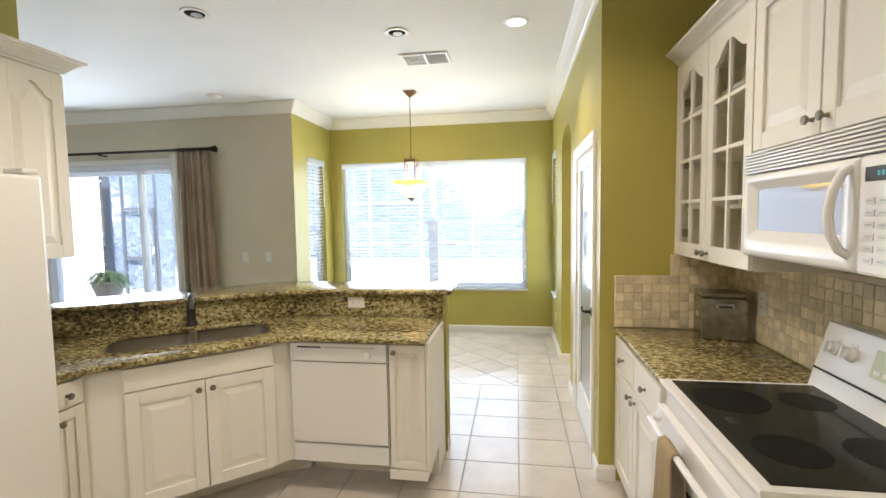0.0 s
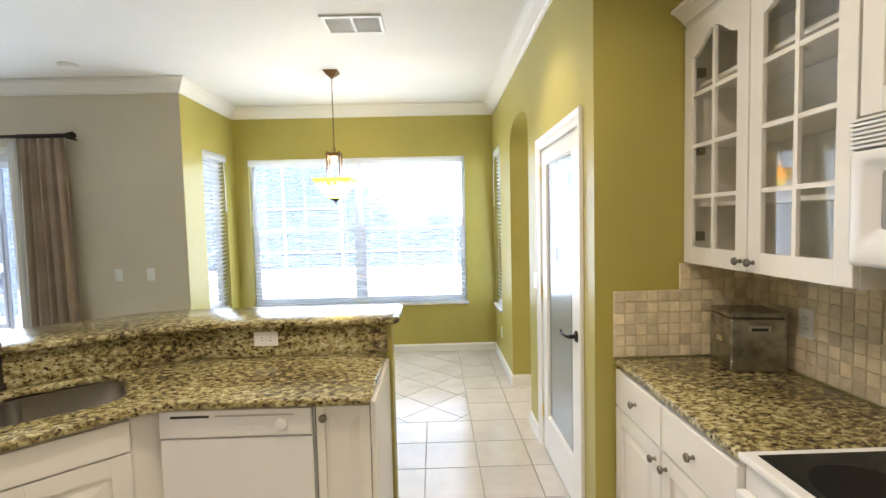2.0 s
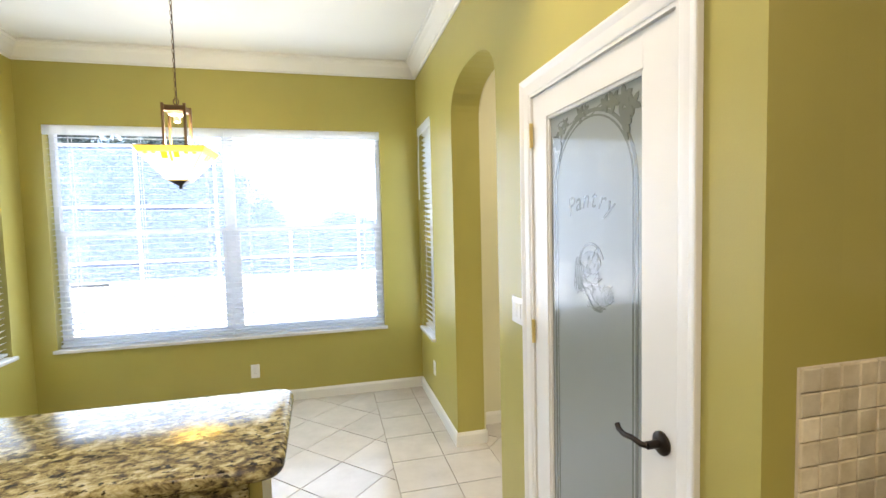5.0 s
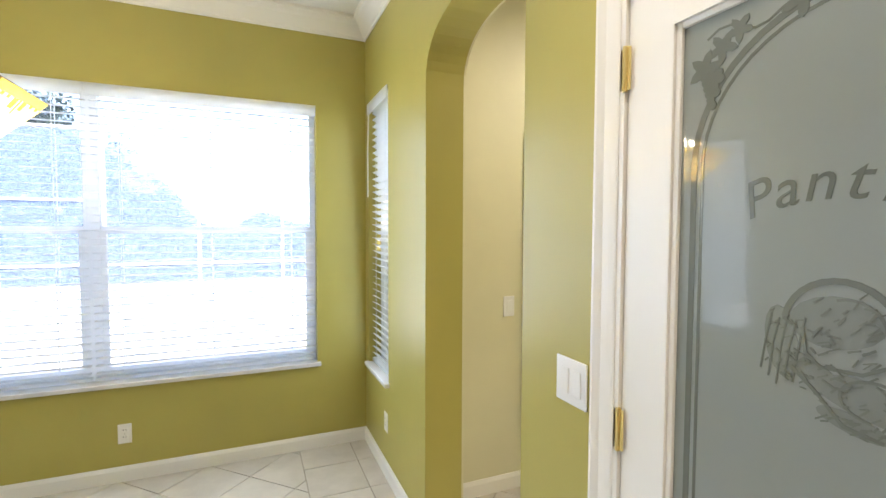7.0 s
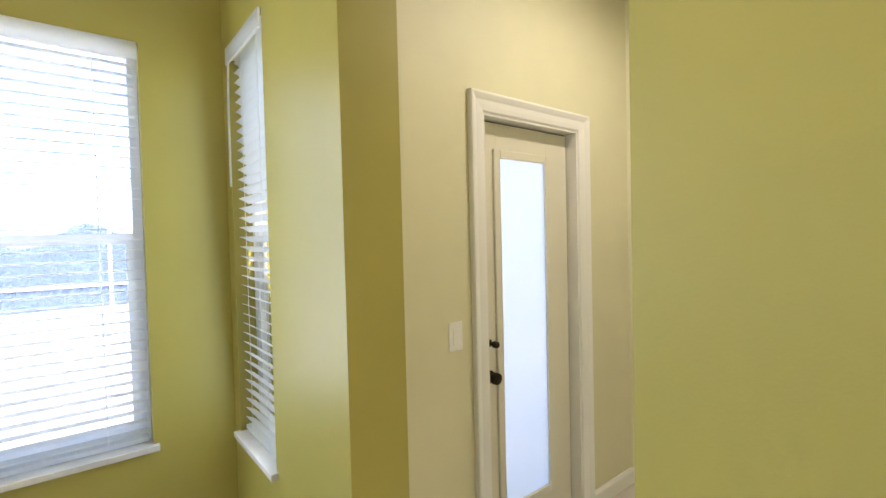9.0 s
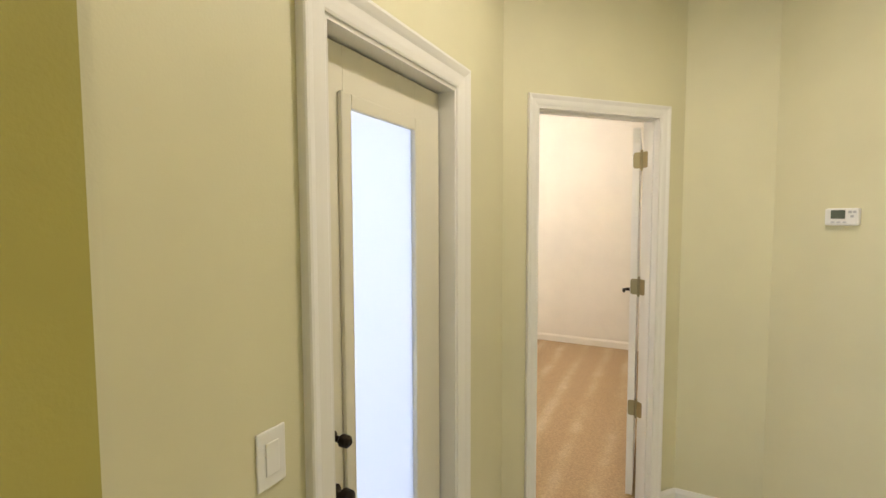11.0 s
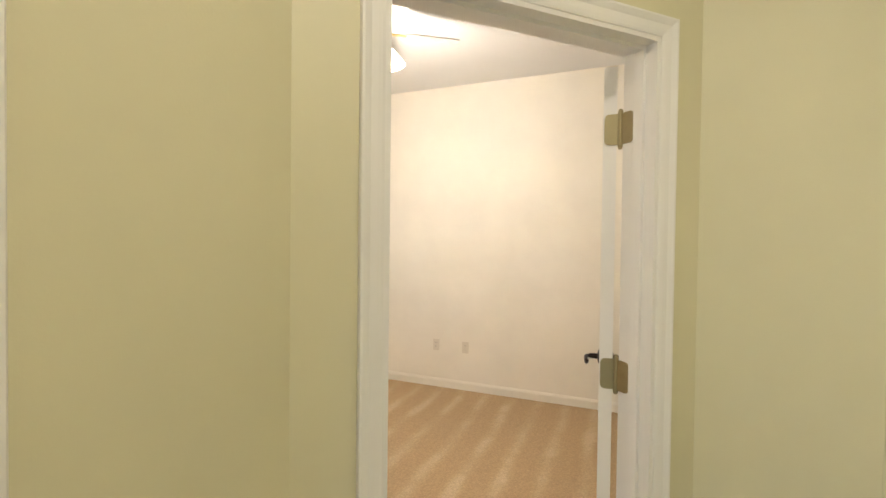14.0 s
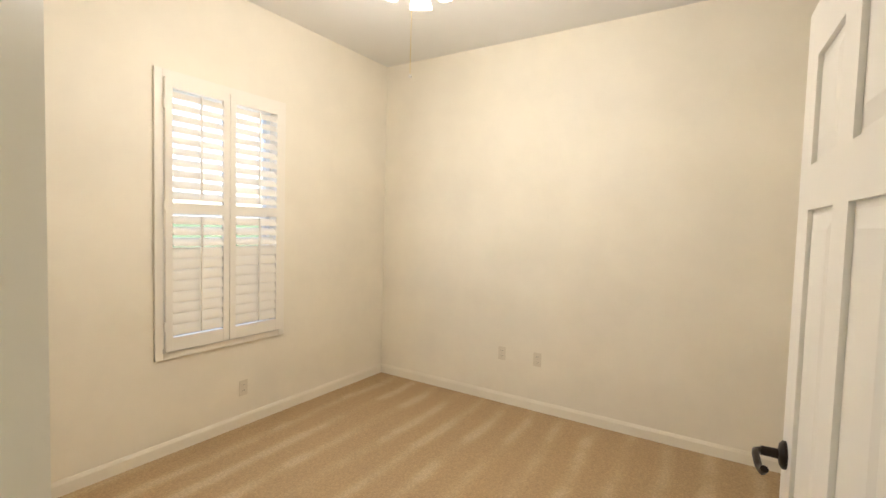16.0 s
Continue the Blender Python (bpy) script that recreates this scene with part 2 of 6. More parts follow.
def sweep(bm, path, profile, closed=False):
    """A moulding: the profile (out, up) carried along a level path with mitred corners; out is to the right of the way."""
    path = [Vector(p) for p in path]
    n = len(path)
    rings = []
    for i, p in enumerate(path):
        a = (path[i] - path[i - 1]).normalized() if i or closed else None
        b = (path[(i + 1) % n] - path[i]).normalized() if i < n - 1 or closed else None
        a, b = a or b, b or a
        na, nb = Vector((a.y, -a.x, 0)), Vector((b.y, -b.x, 0))
        side = (na + nb) / max(0.2, 1 + na.dot(nb))
        rings.append([bm.verts.new(p + side * o + Vector((0, 0, u))) for o, u in profile])
    k = len(profile)
    faces = []
    for i in range(n if closed else n - 1):
        a, b = rings[i], rings[(i + 1) % n]
        for j in range(k):
            faces.append(bm.faces.new((a[j], a[(j + 1) % k], b[(j + 1) % k], b[j])))
    if not closed:
        faces += [bm.faces.new(rings[0]), bm.faces.new(rings[-1][::-1])]
    bmesh.ops.recalc_face_normals(bm, faces=faces)
    return bm


def rounded(pts, radii, n=6):
    """The outline pts with its corners rounded by radii."""
    out = []
    k = len(pts)
    for i, (p, r) in enumerate(zip(pts, radii)):
        p = Vector(p)
        if not r:
            out.append(tuple(p))
            continue
        a, b = (Vector(pts[i - 1]) - p).normalized(), (Vector(pts[(i + 1) % k]) - p).normalized()
        s, e = p + a * r, p + b * r
        for q in range(n + 1):
            t = q / n
            out.append(tuple(s * (1 - t) ** 2 + p * 2 * t * (1 - t) + e * t ** 2))
    return out


def smooth(ob, angle=35):
    for p in ob.data.polygons:
        p.use_smooth = True
    ob.data.set_sharp_from_angle(angle=radians(angle))
    return ob


def obj(name, bm, material, m=None):
    me = bpy.data.meshes.new(name)
    bm.to_mesh(me)
    bm.free()
    me.materials.append(material)
    ob = new(name, me)
    if m is not None:
        ob.matrix_world = m
    return ob


def part(name, bm, material, parent, label=""):
    """One mesh under a thing or a part, in the thing's own coordinates."""
    ob = obj(name, bm, material)
    ob.parent = parent
    if label:
        ob["label"] = label
    return ob


def thing(name, m, label, category, group="", kind=""):
    ob = new(name)
    ob.matrix_world = m
    ob.empty_display_size = 0.05
    return tagged(ob, label, category, group, kind)


def B():
    return bmesh.new()


def along(p0, p1, z=0.0):
    """A frame whose x runs from p0 to p1 along a wall, and whose y points into the wall (to the left)."""
    d = Vector((p1[0] - p0[0], p1[1] - p0[1], 0)).normalized()
    m = Matrix(((d.x, -d.y, 0, p0[0]), (d.y, d.x, 0, p0[1]), (0, 0, 1, z), (0, 0, 0, 1)))
    return m


def wall(name, p0, p1, thick, z1, openings, material, label, arch=None, z0=0.0):
    """A wall from p0 to p1, thick to its left, with openings (u0, u1, z0, z1) through it; arch: (u0, u1, spring, rise)."""
    m = along(p0, p1)
    length = (Vector(p1) - Vector(p0)).length
    bm = B()
    cuts = sorted(openings + ([(arch[0], arch[1], 0.0, arch[2] + arch[3])] if arch else []))
    u = 0.0
    for a, b, lo, hi in cuts:
        box(bm, u, a, 0, thick, z0, z1)
        if lo > z0:
            box(bm, a, b, 0, thick, z0, lo)
        if arch and a == arch[0]:
            n, mid, half = 20, (a + b) / 2, (b - a) / 2
            curve = [(mid + half * math.copysign(abs(math.cos(t)) ** 0.8, math.cos(t)), arch[2] + arch[3] * math.sin(t) ** 0.8) for t in (math.pi * (n - i) / n for i in range(n + 1))]
            curve[0], curve[-1] = (a, arch[2]), (b, arch[2])
            for (ua, za), (ub, zb) in zip(curve, curve[1:]):
                vs = [bm.verts.new(c) for c in ((ua, 0, za), (ub, 0, zb), (ub, 0, z1), (ua, 0, z1), (ua, thick, za), (ub, thick, zb), (ub, thick, z1), (ua, thick, z1))]
                for q in ((0, 1, 2, 3), (7, 6, 5, 4), (1, 0, 4, 5), (3, 2, 6, 7)):
                    bm.faces.new([vs[k] for k in q])
        else:
            box(bm, a, b, 0, thick, hi, z1)
        u = b
    box(bm, u, length, 0, thick, z0, z1)
    ob = obj(name, bm, material, m)
    return tagged(ob, label, "wall", kind="structure")


# ---------------------------------------------------------------- structure
H = 2.92
YB, XR, XL, YG = 6.55, 0.80, -2.23, 5.45
XH, YH = 1.00, 5.615          # hall side of the arch wall; the hall's outer wall
Q0, Q1 = (2.725, 5.615), (3.47, 4.905)   # the slanting wall with the bedroom door
Q2, Q3 = (3.47, 4.515), (2.55, 3.595)    # the wall with the thermostat
BX, BY, BW, HB = 6.49, 8.35, 2.86, 3.12

wall("wall_nook_north", (XL - 0.15, YB), (XR + 0.2, YB), 0.15, H, [(0.31, 2.845, 0.59, 2.32)], OLIVE, "olive green painted nook wall with a wide window")
wall("wall_nook_east", (XR, YB), (XR, 3.12), 0.19, H, [(0.09, 0.575, 0.58, 2.34), (2.408, 3.215, 0.0, 2.005)], OLIVE,
     "olive green wall with an arched passage and a pantry door", arch=(1.20, 2.025, 2.17, 0.24))
wall("wall_nook_west", (XL, YG), (XL, YB), 0.15, H, [(0.37, 0.87, 0.62, 2.34)], OLIVE, "olive green nook wall with a narrow window")
wall("wall_family_north", (-6.6, YG - 0.003), (XL - 0.003, YG - 0.003), 0.15, H, [(0.9, 2.83, 0.0, 2.27)], GREY, "beige grey wall with a sliding glass door")
wall("wall_pantry_south", (XR + 0.19, 3.12), (1.52, 3.12), 0.1, H, [], OLIVE, "olive green end wall beside the cabinets")
wall("wall_pantry_inside", (1.45, 4.02), (1.45, 3.22), 0.05, H, [], CREAM, "pale wall inside the pantry")
wall("wall_kitchen_east", (1.52, 3.22), (1.52, -2.0), 0.12, H, [], OLIVE, "olive green kitchen wall behind the range")
wall("wall_kitchen_south", (1.64, -2.0), (-6.6, -2.0), 0.12, H, [], GREY, "beige grey wall closing the room")
wall("wall_family_west", (-6.6, -2.12), (-6.6, YG + 0.15), 0.12, H, [], GREY, "beige grey family room wall")
wall("wall_kitchen_west", (-2.25, -2.0), (-2.25, 2.50), 0.12, H, [], OLIVE, "olive green kitchen wall behind the refrigerator")

# hall: an eight-sided passage
wall("wall_hall_arch_side", (XH, 4.30), (XH, YH), 0.01, H, [], CREAM, "pale yellow hall side of the arch wall", arch=(0.225, 1.05, 2.17, 0.24))
wall("wall_hall_north", (XH - 0.01, YH), Q0, 0.14, H, [(0.588, 1.252, 0.0, 1.985)], CREAM, "pale yellow hall wall with a glazed outside door")
wall("wall_hall_slant", Q0, Q1, 0.09, H, [(0.168, 0.876, 0.0, 2.045)], CREAM, "pale yellow slanting wall with the bedroom doorway")
wall("wall_hall_east", Q1, Q2, 0.115, H, [], CREAM, "pale yellow hall wall")
wall("wall_hall_thermostat", Q2, Q3, 0.115, H, [], CREAM, "pale yellow slanting wall with a thermostat")
wall("wall_hall_south", Q3, (1.9, 3.595), 0.115, H, [], CREAM, "pale yellow wall closing the hall")
wall("wall_hall_pantry", (1.9, 3.595), (1.1, 4.395), 0.1, H, [], CREAM, "pale yellow slanting wall behind the pantry")
wall("wall_hall_return", (1.1, 4.395), (XH, 4.395), 0.09, H, [], CREAM, "pale yellow wall beside the arch")

# bedroom
wall("wall_bedroom_north", (BW, BY), (BX, BY), 0.15, HB, [(1.48, 2.32, 0.70, 2.40)], IVORY, "ivory bedroom wall with a shuttered window")
wall("wall_bedroom_east", (BX, BY + 0.15), (BX, 4.3), 0.12, HB, [], IVORY, "ivory bedroom wall with two outlets")
wall("wall_bedroom_south", (BX, 4.3), (3.65, 4.3), 0.12, HB, [], IVORY, "ivory bedroom wall behind the door")
wall("wall_bedroom_west", (BW, 5.66), (BW, BY), 0.12, HB, [], IVORY, "ivory bedroom wall beside the doorway")
wall("wall_bedroom_hall_side", (3.62, 4.18), (3.62, 4.93), 0.03, HB, [], IVORY, "ivory wall behind the open bedroom door")
sl = along(Q0, Q1)
bm = B()
for a, b, lo, hi in ((0.02, 0.168, 0, HB), (0.876, 1.08, 0, HB), (0.168, 0.876, 2.045, HB)):
    box(bm, a, b, 0.092, 0.100, lo, hi)
tagged(obj("wall_bedroom_slant", bm, IVORY, sl), "ivory bedroom side of the slanting wall", "wall", kind="structure")

# ceilings
bm = box(B(), -6.75, XR + 0.19, -2.15, YB + 0.16, H, H + 0.12)
box(bm, XR + 0.19, 1.66, -2.15, 3.30, H, H + 0.12)
tagged(obj("ceiling_kitchen", bm, CEIL), "white ceiling of kitchen and breakfast nook", "ceiling", kind="structure")
bm = prism(B(), [(XH - 0.02, 3.40), (3.62, 3.40), (3.60, 4.96), (2.83, 5.73), (XH - 0.02, 5.75)], H, H + 0.05)
tagged(obj("ceiling_hall", bm, CEIL), "white hall ceiling", "ceiling", kind="structure")
bm = box(B(), 2.6, BX + 0.14, 4.1, BY + 0.16, HB, HB + 0.1)
tagged(obj("ceiling_bedroom", bm, CEIL), "white bedroom ceiling", "ceiling", kind="structure")

# floors
bm = box(B(), -6.75, 1.64, -2.15, YB + 0.05, -0.10, -0.006)
tagged(obj("floor", bm, GROUT), "cream tiled floor with grey grout", "floor", kind="structure")
floor = bpy.data.objects["floor"]
bm = prism(B(), [(1.64, 3.4), (3.65, 3.4), (3.56, 4.95), (2.78, 5.69), (XH, 5.70), (XH, 3.4)], -0.10, -0.006)
hall_floor = tagged(obj("floor_hall", bm, GROUT), "cream tiled hall floor", "floor", kind="structure")
bm = prism(B(), [(2.79, 5.70), (3.57, 4.96), (3.60, 4.25), (BX + 0.1, 4.25), (BX + 0.1, BY + 0.1), (2.75, BY + 0.1)], -0.08, 0.004)
tagged(obj("carpet", bm, CARPET), "tan wall-to-wall carpet with vacuum marks", "carpet", kind="structure")


# ---------------------------------------------------------------- trim
CROWN = [(0, -0.13), (0.010, -0.13), (0.014, -0.116), (0.024, -0.110), (0.036, -0.092), (0.060, -0.052), (0.080, -0.034), (0.084, -0.024), (0.098, -0.019), (0.098, -0.001), (0, -0.001)]
BASE = [(0, 0), (0.014, 0), (0.014, 0.07), (0.009, 0.082), (0.006, 0.09), (0, 0.09)]
bm = sweep(B(), [(-6.6, YG - 0.003, H), (XL, YG - 0.003, H), (XL, YB, H), (XR, YB, H), (XR, 3.12, H), (1.52, 3.12, H), (1.52, -2.0, H), (-2.25, -2.0, H), (-2.25, 2.50, H)], CROWN)
tagged(obj("crown_moulding", bm, TRIM), "white painted crown moulding round the kitchen and nook", "moulding", kind="structure")
for run in ([(-3.70, YG - 0.003), (XL, YG - 0.003), (XL, YB), (XR, YB), (XR, 5.35), (XH, 5.35)],
            [(XH, 4.525), (XR, 4.525), (XR, 4.216)], [(XR, 3.268), (XR, 3.12), (0.895, 3.12)],
            [(XH, 5.36), (XH, YH), (1.496, YH)], [(2.324, YH), Q0, (2.800, 5.543)], [(3.392, 4.979), Q1, Q2, Q3],
            [(BW, 5.72), (BW, BY), (BX, BY), (BX, 4.3), (3.66, 4.3)]):
    ivory = run[0][0] == BW
    tagged(obj("baseboard", sweep(B(), [(*p, 0.0) for p in run], BASE), IVORY if ivory else TRIM), "ivory painted baseboard" if ivory else "white painted baseboard", "baseboard", kind="structure")


def casing_mesh(u0, u1, z1, w=0.065, proud=0.014):
    """Moulded casing round an opening, mitred at the head: one profile carried up, across and down (y = 0, proud towards -y)."""
    prof = [(0.0, -0.0005), (0.0, -proud * 0.45), (0.006, -proud * 0.6), (w * 0.30, -proud * 0.72), (w * 0.58, -proud * 0.80),
            (w * 0.68, -proud), (w * 0.86, -proud * 1.3), (w * 0.96, -proud * 1.3), (w, -proud * 1.1), (w, -0.0005)]
    bm = B()
    rows = []
    for corner in range(4):
        ring = []
        for o, y in prof:
            u = u0 - o if corner < 2 else u1 + o
            ring.append(bm.verts.new((u, y, 0.0 if corner in (0, 3) else z1 + o)))
        rows.append(ring)
    n = len(prof)
    for a, b in zip(rows, rows[1:]):
        for k in range(n):
            bm.faces.new((a[k], a[(k + 1) % n], b[(k + 1) % n], b[k]))
    bm.faces.new(rows[0])
    bm.faces.new(rows[-1][::-1])
    bmesh.ops.recalc_face_normals(bm, faces=list(bm.faces))
    return bm


def jamb_mesh(u0, u1, z1, thick, stop):
    """Jamb lining with a stop strip."""
    bm = B()
    box(bm, u0, u0 + 0.012, -0.004, thick + 0.004, 0.002, z1)
    box(bm, u1 - 0.012, u1, -0.004, thick + 0.004, 0.002, z1)
    box(bm, u0 + 0.012, u1 - 0.012, -0.004, thick + 0.004, z1 - 0.012, z1)
    if stop is not None:
        box(bm, u0 + 0.012, u0 + 0.022, stop, stop + 0.03, 0.002, z1 - 0.012)
        box(bm, u1 - 0.022, u1 - 0.012, stop, stop + 0.03, 0.002, z1 - 0.012)
        box(bm, u0 + 0.022, u1 - 0.022, stop, stop + 0.03, z1 - 0.022, z1 - 0.012)
    return bm


def hinge(parent, m, material=BRASS):
    """A butt hinge: two leaves with screws and a knuckle along z, leaves in the xz plane."""
    h = part("hinge", cyl(B(), 0.006, 0.006, 0.095, seg=12), material, parent, "yellow brass butt hinge")
    h.matrix_basis = m
    bm = B()
    box(bm, 0.006, 0.014, 0.0, 0.003, -0.045, 0.045, 0.001)
    part("hinge_leaf", bm, material, h)
    bm = B()
    box(bm, -0.014, -0.006, 0.0, 0.003, -0.045, 0.045, 0.001)
    part("hinge_leaf", bm, material, h)
    return h


def lever(parent, m, flip=1):
    """Dark bronze lever handle: rose, neck and a curved lever; y points out of the door's face away from the eye (-y is out)."""
    rose = part("handle", lathe(B(), [(0.030, 0), (0.030, 0.006), (0.024, 0.011), (0.011, 0.014), (0.010, 0.045)], pose(0, 0, 0, 90)), BRONZE, parent, "dark bronze lever handle")
    rose.matrix_basis = m
    smooth(rose)
    pts = [(0, -0.045, 0), (0.010 * flip, -0.055, 0.001), (0.04 * flip, -0.058, 0.004), (0.075 * flip, -0.056, -0.004), (0.105 * flip, -0.052, -0.002), (0.115 * flip, -0.05, 0.008)]
    smooth(part("lever", tube(B(), pts, 0.0075, 10), BRONZE, rose), 60)
    return rose


FROST = mat("frosted_glass", (0.25, 0.275, 0.25), 0.35, 0.0, Transmission_Weight=0.15, Coat_Weight=0.65, Coat_Roughness=0.015)
ETCH = mat("clear_etching", (0.095, 0.105, 0.080), 0.4, 0.0, Coat_Weight=1.0, Coat_Roughness=0.02)


def frosted_white():
    m = bpy.data.materials.new("white_frosted_glass")
    m.use_nodes = True
    nt = m.node_tree
    nt.nodes.remove(nt.nodes["Principled BSDF"])
    mix, tr, gl = (nt.nodes.new("ShaderNode" + k) for k in ("MixShader", "BsdfTranslucent", "BsdfGlossy"))
    tr.inputs[0].default_value = (0.82, 0.83, 0.845, 1)
    gl.inputs["Roughness"].default_value = 0.15
    mix.inputs[0].default_value = 0.06
    nt.links.new(tr.outputs[0], mix.inputs[1])
    nt.links.new(gl.outputs[0], mix.inputs[2])
    nt.links.new(mix.outputs[0], nt.nodes["Material Output"].inputs[0])
    return m


WHITEGLASS = frosted_white()


def text_mesh(words, size, depth, shear=0.0):
    cu = bpy.data.curves.new("words", "FONT")
    cu.body, cu.size, cu.extrude, cu.shear = words, size, depth, shear
    cu.align_x, cu.align_y = "CENTER", "CENTER"
    tmp = new("words", cu)
    bpy.context.view_layer.update()
    me = bpy.data.meshes.new_from_object(tmp)
    bpy.data.objects.remove(tmp)
    return me


def strip(bm, pts, w, y):
    """A flat ribbon along pts (u, z) standing at y, 0.6 mm thick."""
    for i, (a, b) in enumerate(zip(pts, pts[1:])):
        a, b = Vector(a), Vector(b)
        d = (b - a).normalized() * (w * 0.3)
        n = Vector((-d.y, d.x)).normalized() * w / 2
        a, b = a - d, b + d
        prism(bm, [tuple(a + n), tuple(a - n), tuple(b - n), tuple(b + n)], y - 0.0006 - 0.00002 * (i % 2), y, lambda u, v, q: (u, q, v))


def pantry_door():
    m = along((XR, 4.16), (XR, 3.335))
    d = thing("door_1", m, "closed white pantry door with an etched frosted glass pane", "door", kind="structure")
    part("casing", casing_mesh(0.018, 0.825, 2.005, 0.066), TRIM, d)
    part("jamb", jamb_mesh(0.018, 0.825, 2.005, 0.19, 0.06), TRIM, d)
    bm = B()
    a, b, lo, hi, y0, y1 = 0.033, 0.81, 0.012, 1.99, 0.004, 0.042
    ga, gb, gl, gh = 0.146, 0.688, 0.26, 1.895
    box(bm, a, ga, y0, y1, lo, hi, 0.002)
    box(bm, gb, b, y0, y1, lo, hi, 0.002)
    box(bm, ga, gb, y0, y1, lo, gl)
    box(bm, ga, gb, y0, y1, gh, hi)
    for q in ((ga, ga + 0.012, gl, gh), (gb - 0.012, gb, gl, gh), (ga + 0.012, gb - 0.012, gl, gl + 0.012), (ga + 0.012, gb - 0.012, gh - 0.012, gh)):
        box(bm, q[0], q[1], y0 + 0.006, y1 - 0.006, q[2], q[3], 0.003)
    leaf = part("leaf", bm, TRIM, d)
    pane = part("pane", box(B(), ga + 0.01, gb - 0.01, 0.018, 0.024, gl + 0.01, gh - 0.01), FROST, leaf, "frosted glass pane with etched vine and lettering")
    mid, y = (ga + gb) / 2, 0.018
    bm = B()
    for r, w in ((0.214, 0.006), (0.231, 0.012)):
        pts = [(mid - r, gl + 0.03), (mid - r, 1.62)] + [(mid - r * math.cos(math.pi * k / 24), 1.62 + r * math.sin(math.pi * k / 24)) for k in range(1, 24)] + [(mid + r, 1.62), (mid + r, gl + 0.03)]
        strip(bm, pts, w, y)
    part("etched_arch", bm, ETCH, leaf)
    rnd = random.Random(5)
    bm = B()
    vine = [(mid - 0.21 + 0.42 * k / 20, 1.845 + 0.012 * math.sin(k * 1.1)) for k in range(21)]
    strip(bm, vine, 0.004, y)

    def grape_leaf(u, z, r, turn):
        pts = []
        for k in range(20):
            t = 2 * math.pi * k / 20
            rr = r * (0.72 + 0.28 * math.cos(5 * t) + rnd.uniform(-0.05, 0.05))
            pts.append((u + rr * math.cos(t + turn), z + rr * math.sin(t + turn)))
        prism(bm, pts, y - 0.0009 - 0.00012 * turn, y, lambda a_, b_, c_: (a_, c_, b_))
    for u, z, r in ((-0.215, 1.795, 0.034), (-0.182, 1.822, 0.03), (-0.152, 1.842, 0.026), (-0.055, 1.852, 0.032), (-0.02, 1.858, 0.022), (0.085, 1.852, 0.03), (0.125, 1.85, 0.036), (0.175, 1.845, 0.042), (0.215, 1.82, 0.036)):
        grape_leaf(mid + u, z, r, rnd.uniform(0, 6))
    for cu, top, n in ((-0.20, 1.78, 6), (0.185, 1.81, 8)):
        for row in range(n):
            for k in range(max(1, (n - row + 1) // 2)):
                u = mid + cu + (k - (n - row) / 4) * 0.014 + 0.006
                pts = [(u + 0.0085 * math.cos(2 * math.pi * q / 8), top - row * 0.011 + 0.0085 * math.sin(2 * math.pi * q / 8)) for q in range(8)]
                prism(bm, pts, y - 0.0019 - 0.00003 * ((row + k) % 5), y, lambda a_, b_, c_: (a_, c_, b_))
    part("etched_vine", bm, ETCH, leaf)
    soft = mat("shaded_etching", (0.175, 0.192, 0.168), 0.4, 0.0, Coat_Weight=1.0, Coat_Roughness=0.02)
    half = mat("half_tone_etching", (0.120, 0.131, 0.107), 0.4, 0.0, Coat_Weight=1.0, Coat_Roughness=0.02)
    for k, letter in enumerate("Pantry"):
        a = (k - 2.5) * 0.165
        ob = new("etched_letter", text_mesh(letter, 0.086, 0.0004, 0.25))
        ob.data.materials.append(ETCH)
        ob.parent = leaf
        ob.matrix_basis = pose(mid + 0.28 * math.sin(a) - 0.005, y - 0.0005, 1.295 + 0.28 * math.cos(a), 90) @ pose(0, 0, 0, 0, 0, -math.degrees(a) * 0.8)
    cx, cz = mid + 0.005, 1.328

    def oval(b_, u, z, ru, rz, turn, lift):
        pts = [(cx + u + ru * math.cos(q * 0.3927) * math.cos(turn) - rz * math.sin(q * 0.3927) * math.sin(turn), cz + z + ru * math.cos(q * 0.3927) * math.sin(turn) + rz * math.sin(q * 0.3927) * math.cos(turn)) for q in range(16)]
        prism(b_, pts, y - lift, y, lambda a_, b2, c_: (a_, c_, b2))

    def arc(b_, u, z, ru, rz, w, a0, a1, lift=0.0006):
        strip(b_, [(cx + u + ru * math.cos(math.radians(q)), cz + z + rz * math.sin(math.radians(q))) for q in range(a0, a1 + 1, 12)], w, y - lift)
    # loaves under a rounded basket, with a sheaf beside them
    bm = B()
    for k, (u, z, ru, rz, tn) in enumerate(((-0.005, 0.045, 0.06, 0.038, 0.1), (0.04, -0.055, 0.06, 0.026, -0.25), (-0.02, -0.04, 0.065, 0.018, -0.55), (0.088, -0.045, 0.028, 0.026, 0.3), (-0.075, 0.005, 0.024, 0.055, 0.15), (0.02, -0.092, 0.045, 0.014, -0.2))):
        oval(bm, u, z, ru, rz, tn, 0.0004 + 0.00004 * k)
    part("etched_picture", bm, soft, leaf)
    bm = B()
    arc(bm, 0.0, 0.03, 0.072, 0.075, 0.009, 24, 168)
    arc(bm, 0.012, 0.03, 0.045, 0.05, 0.004, 12, 108, 0.0007)
    arc(bm, 0.045, -0.055, 0.04, 0.028, 0.004, 60, 264, 0.0008)
    arc(bm, 0.095, -0.05, 0.022, 0.024, 0.004, 200, 368, 0.0009)
    arc(bm, -0.03, -0.03, 0.03, 0.012, 0.005, 150, 270, 0.0010)
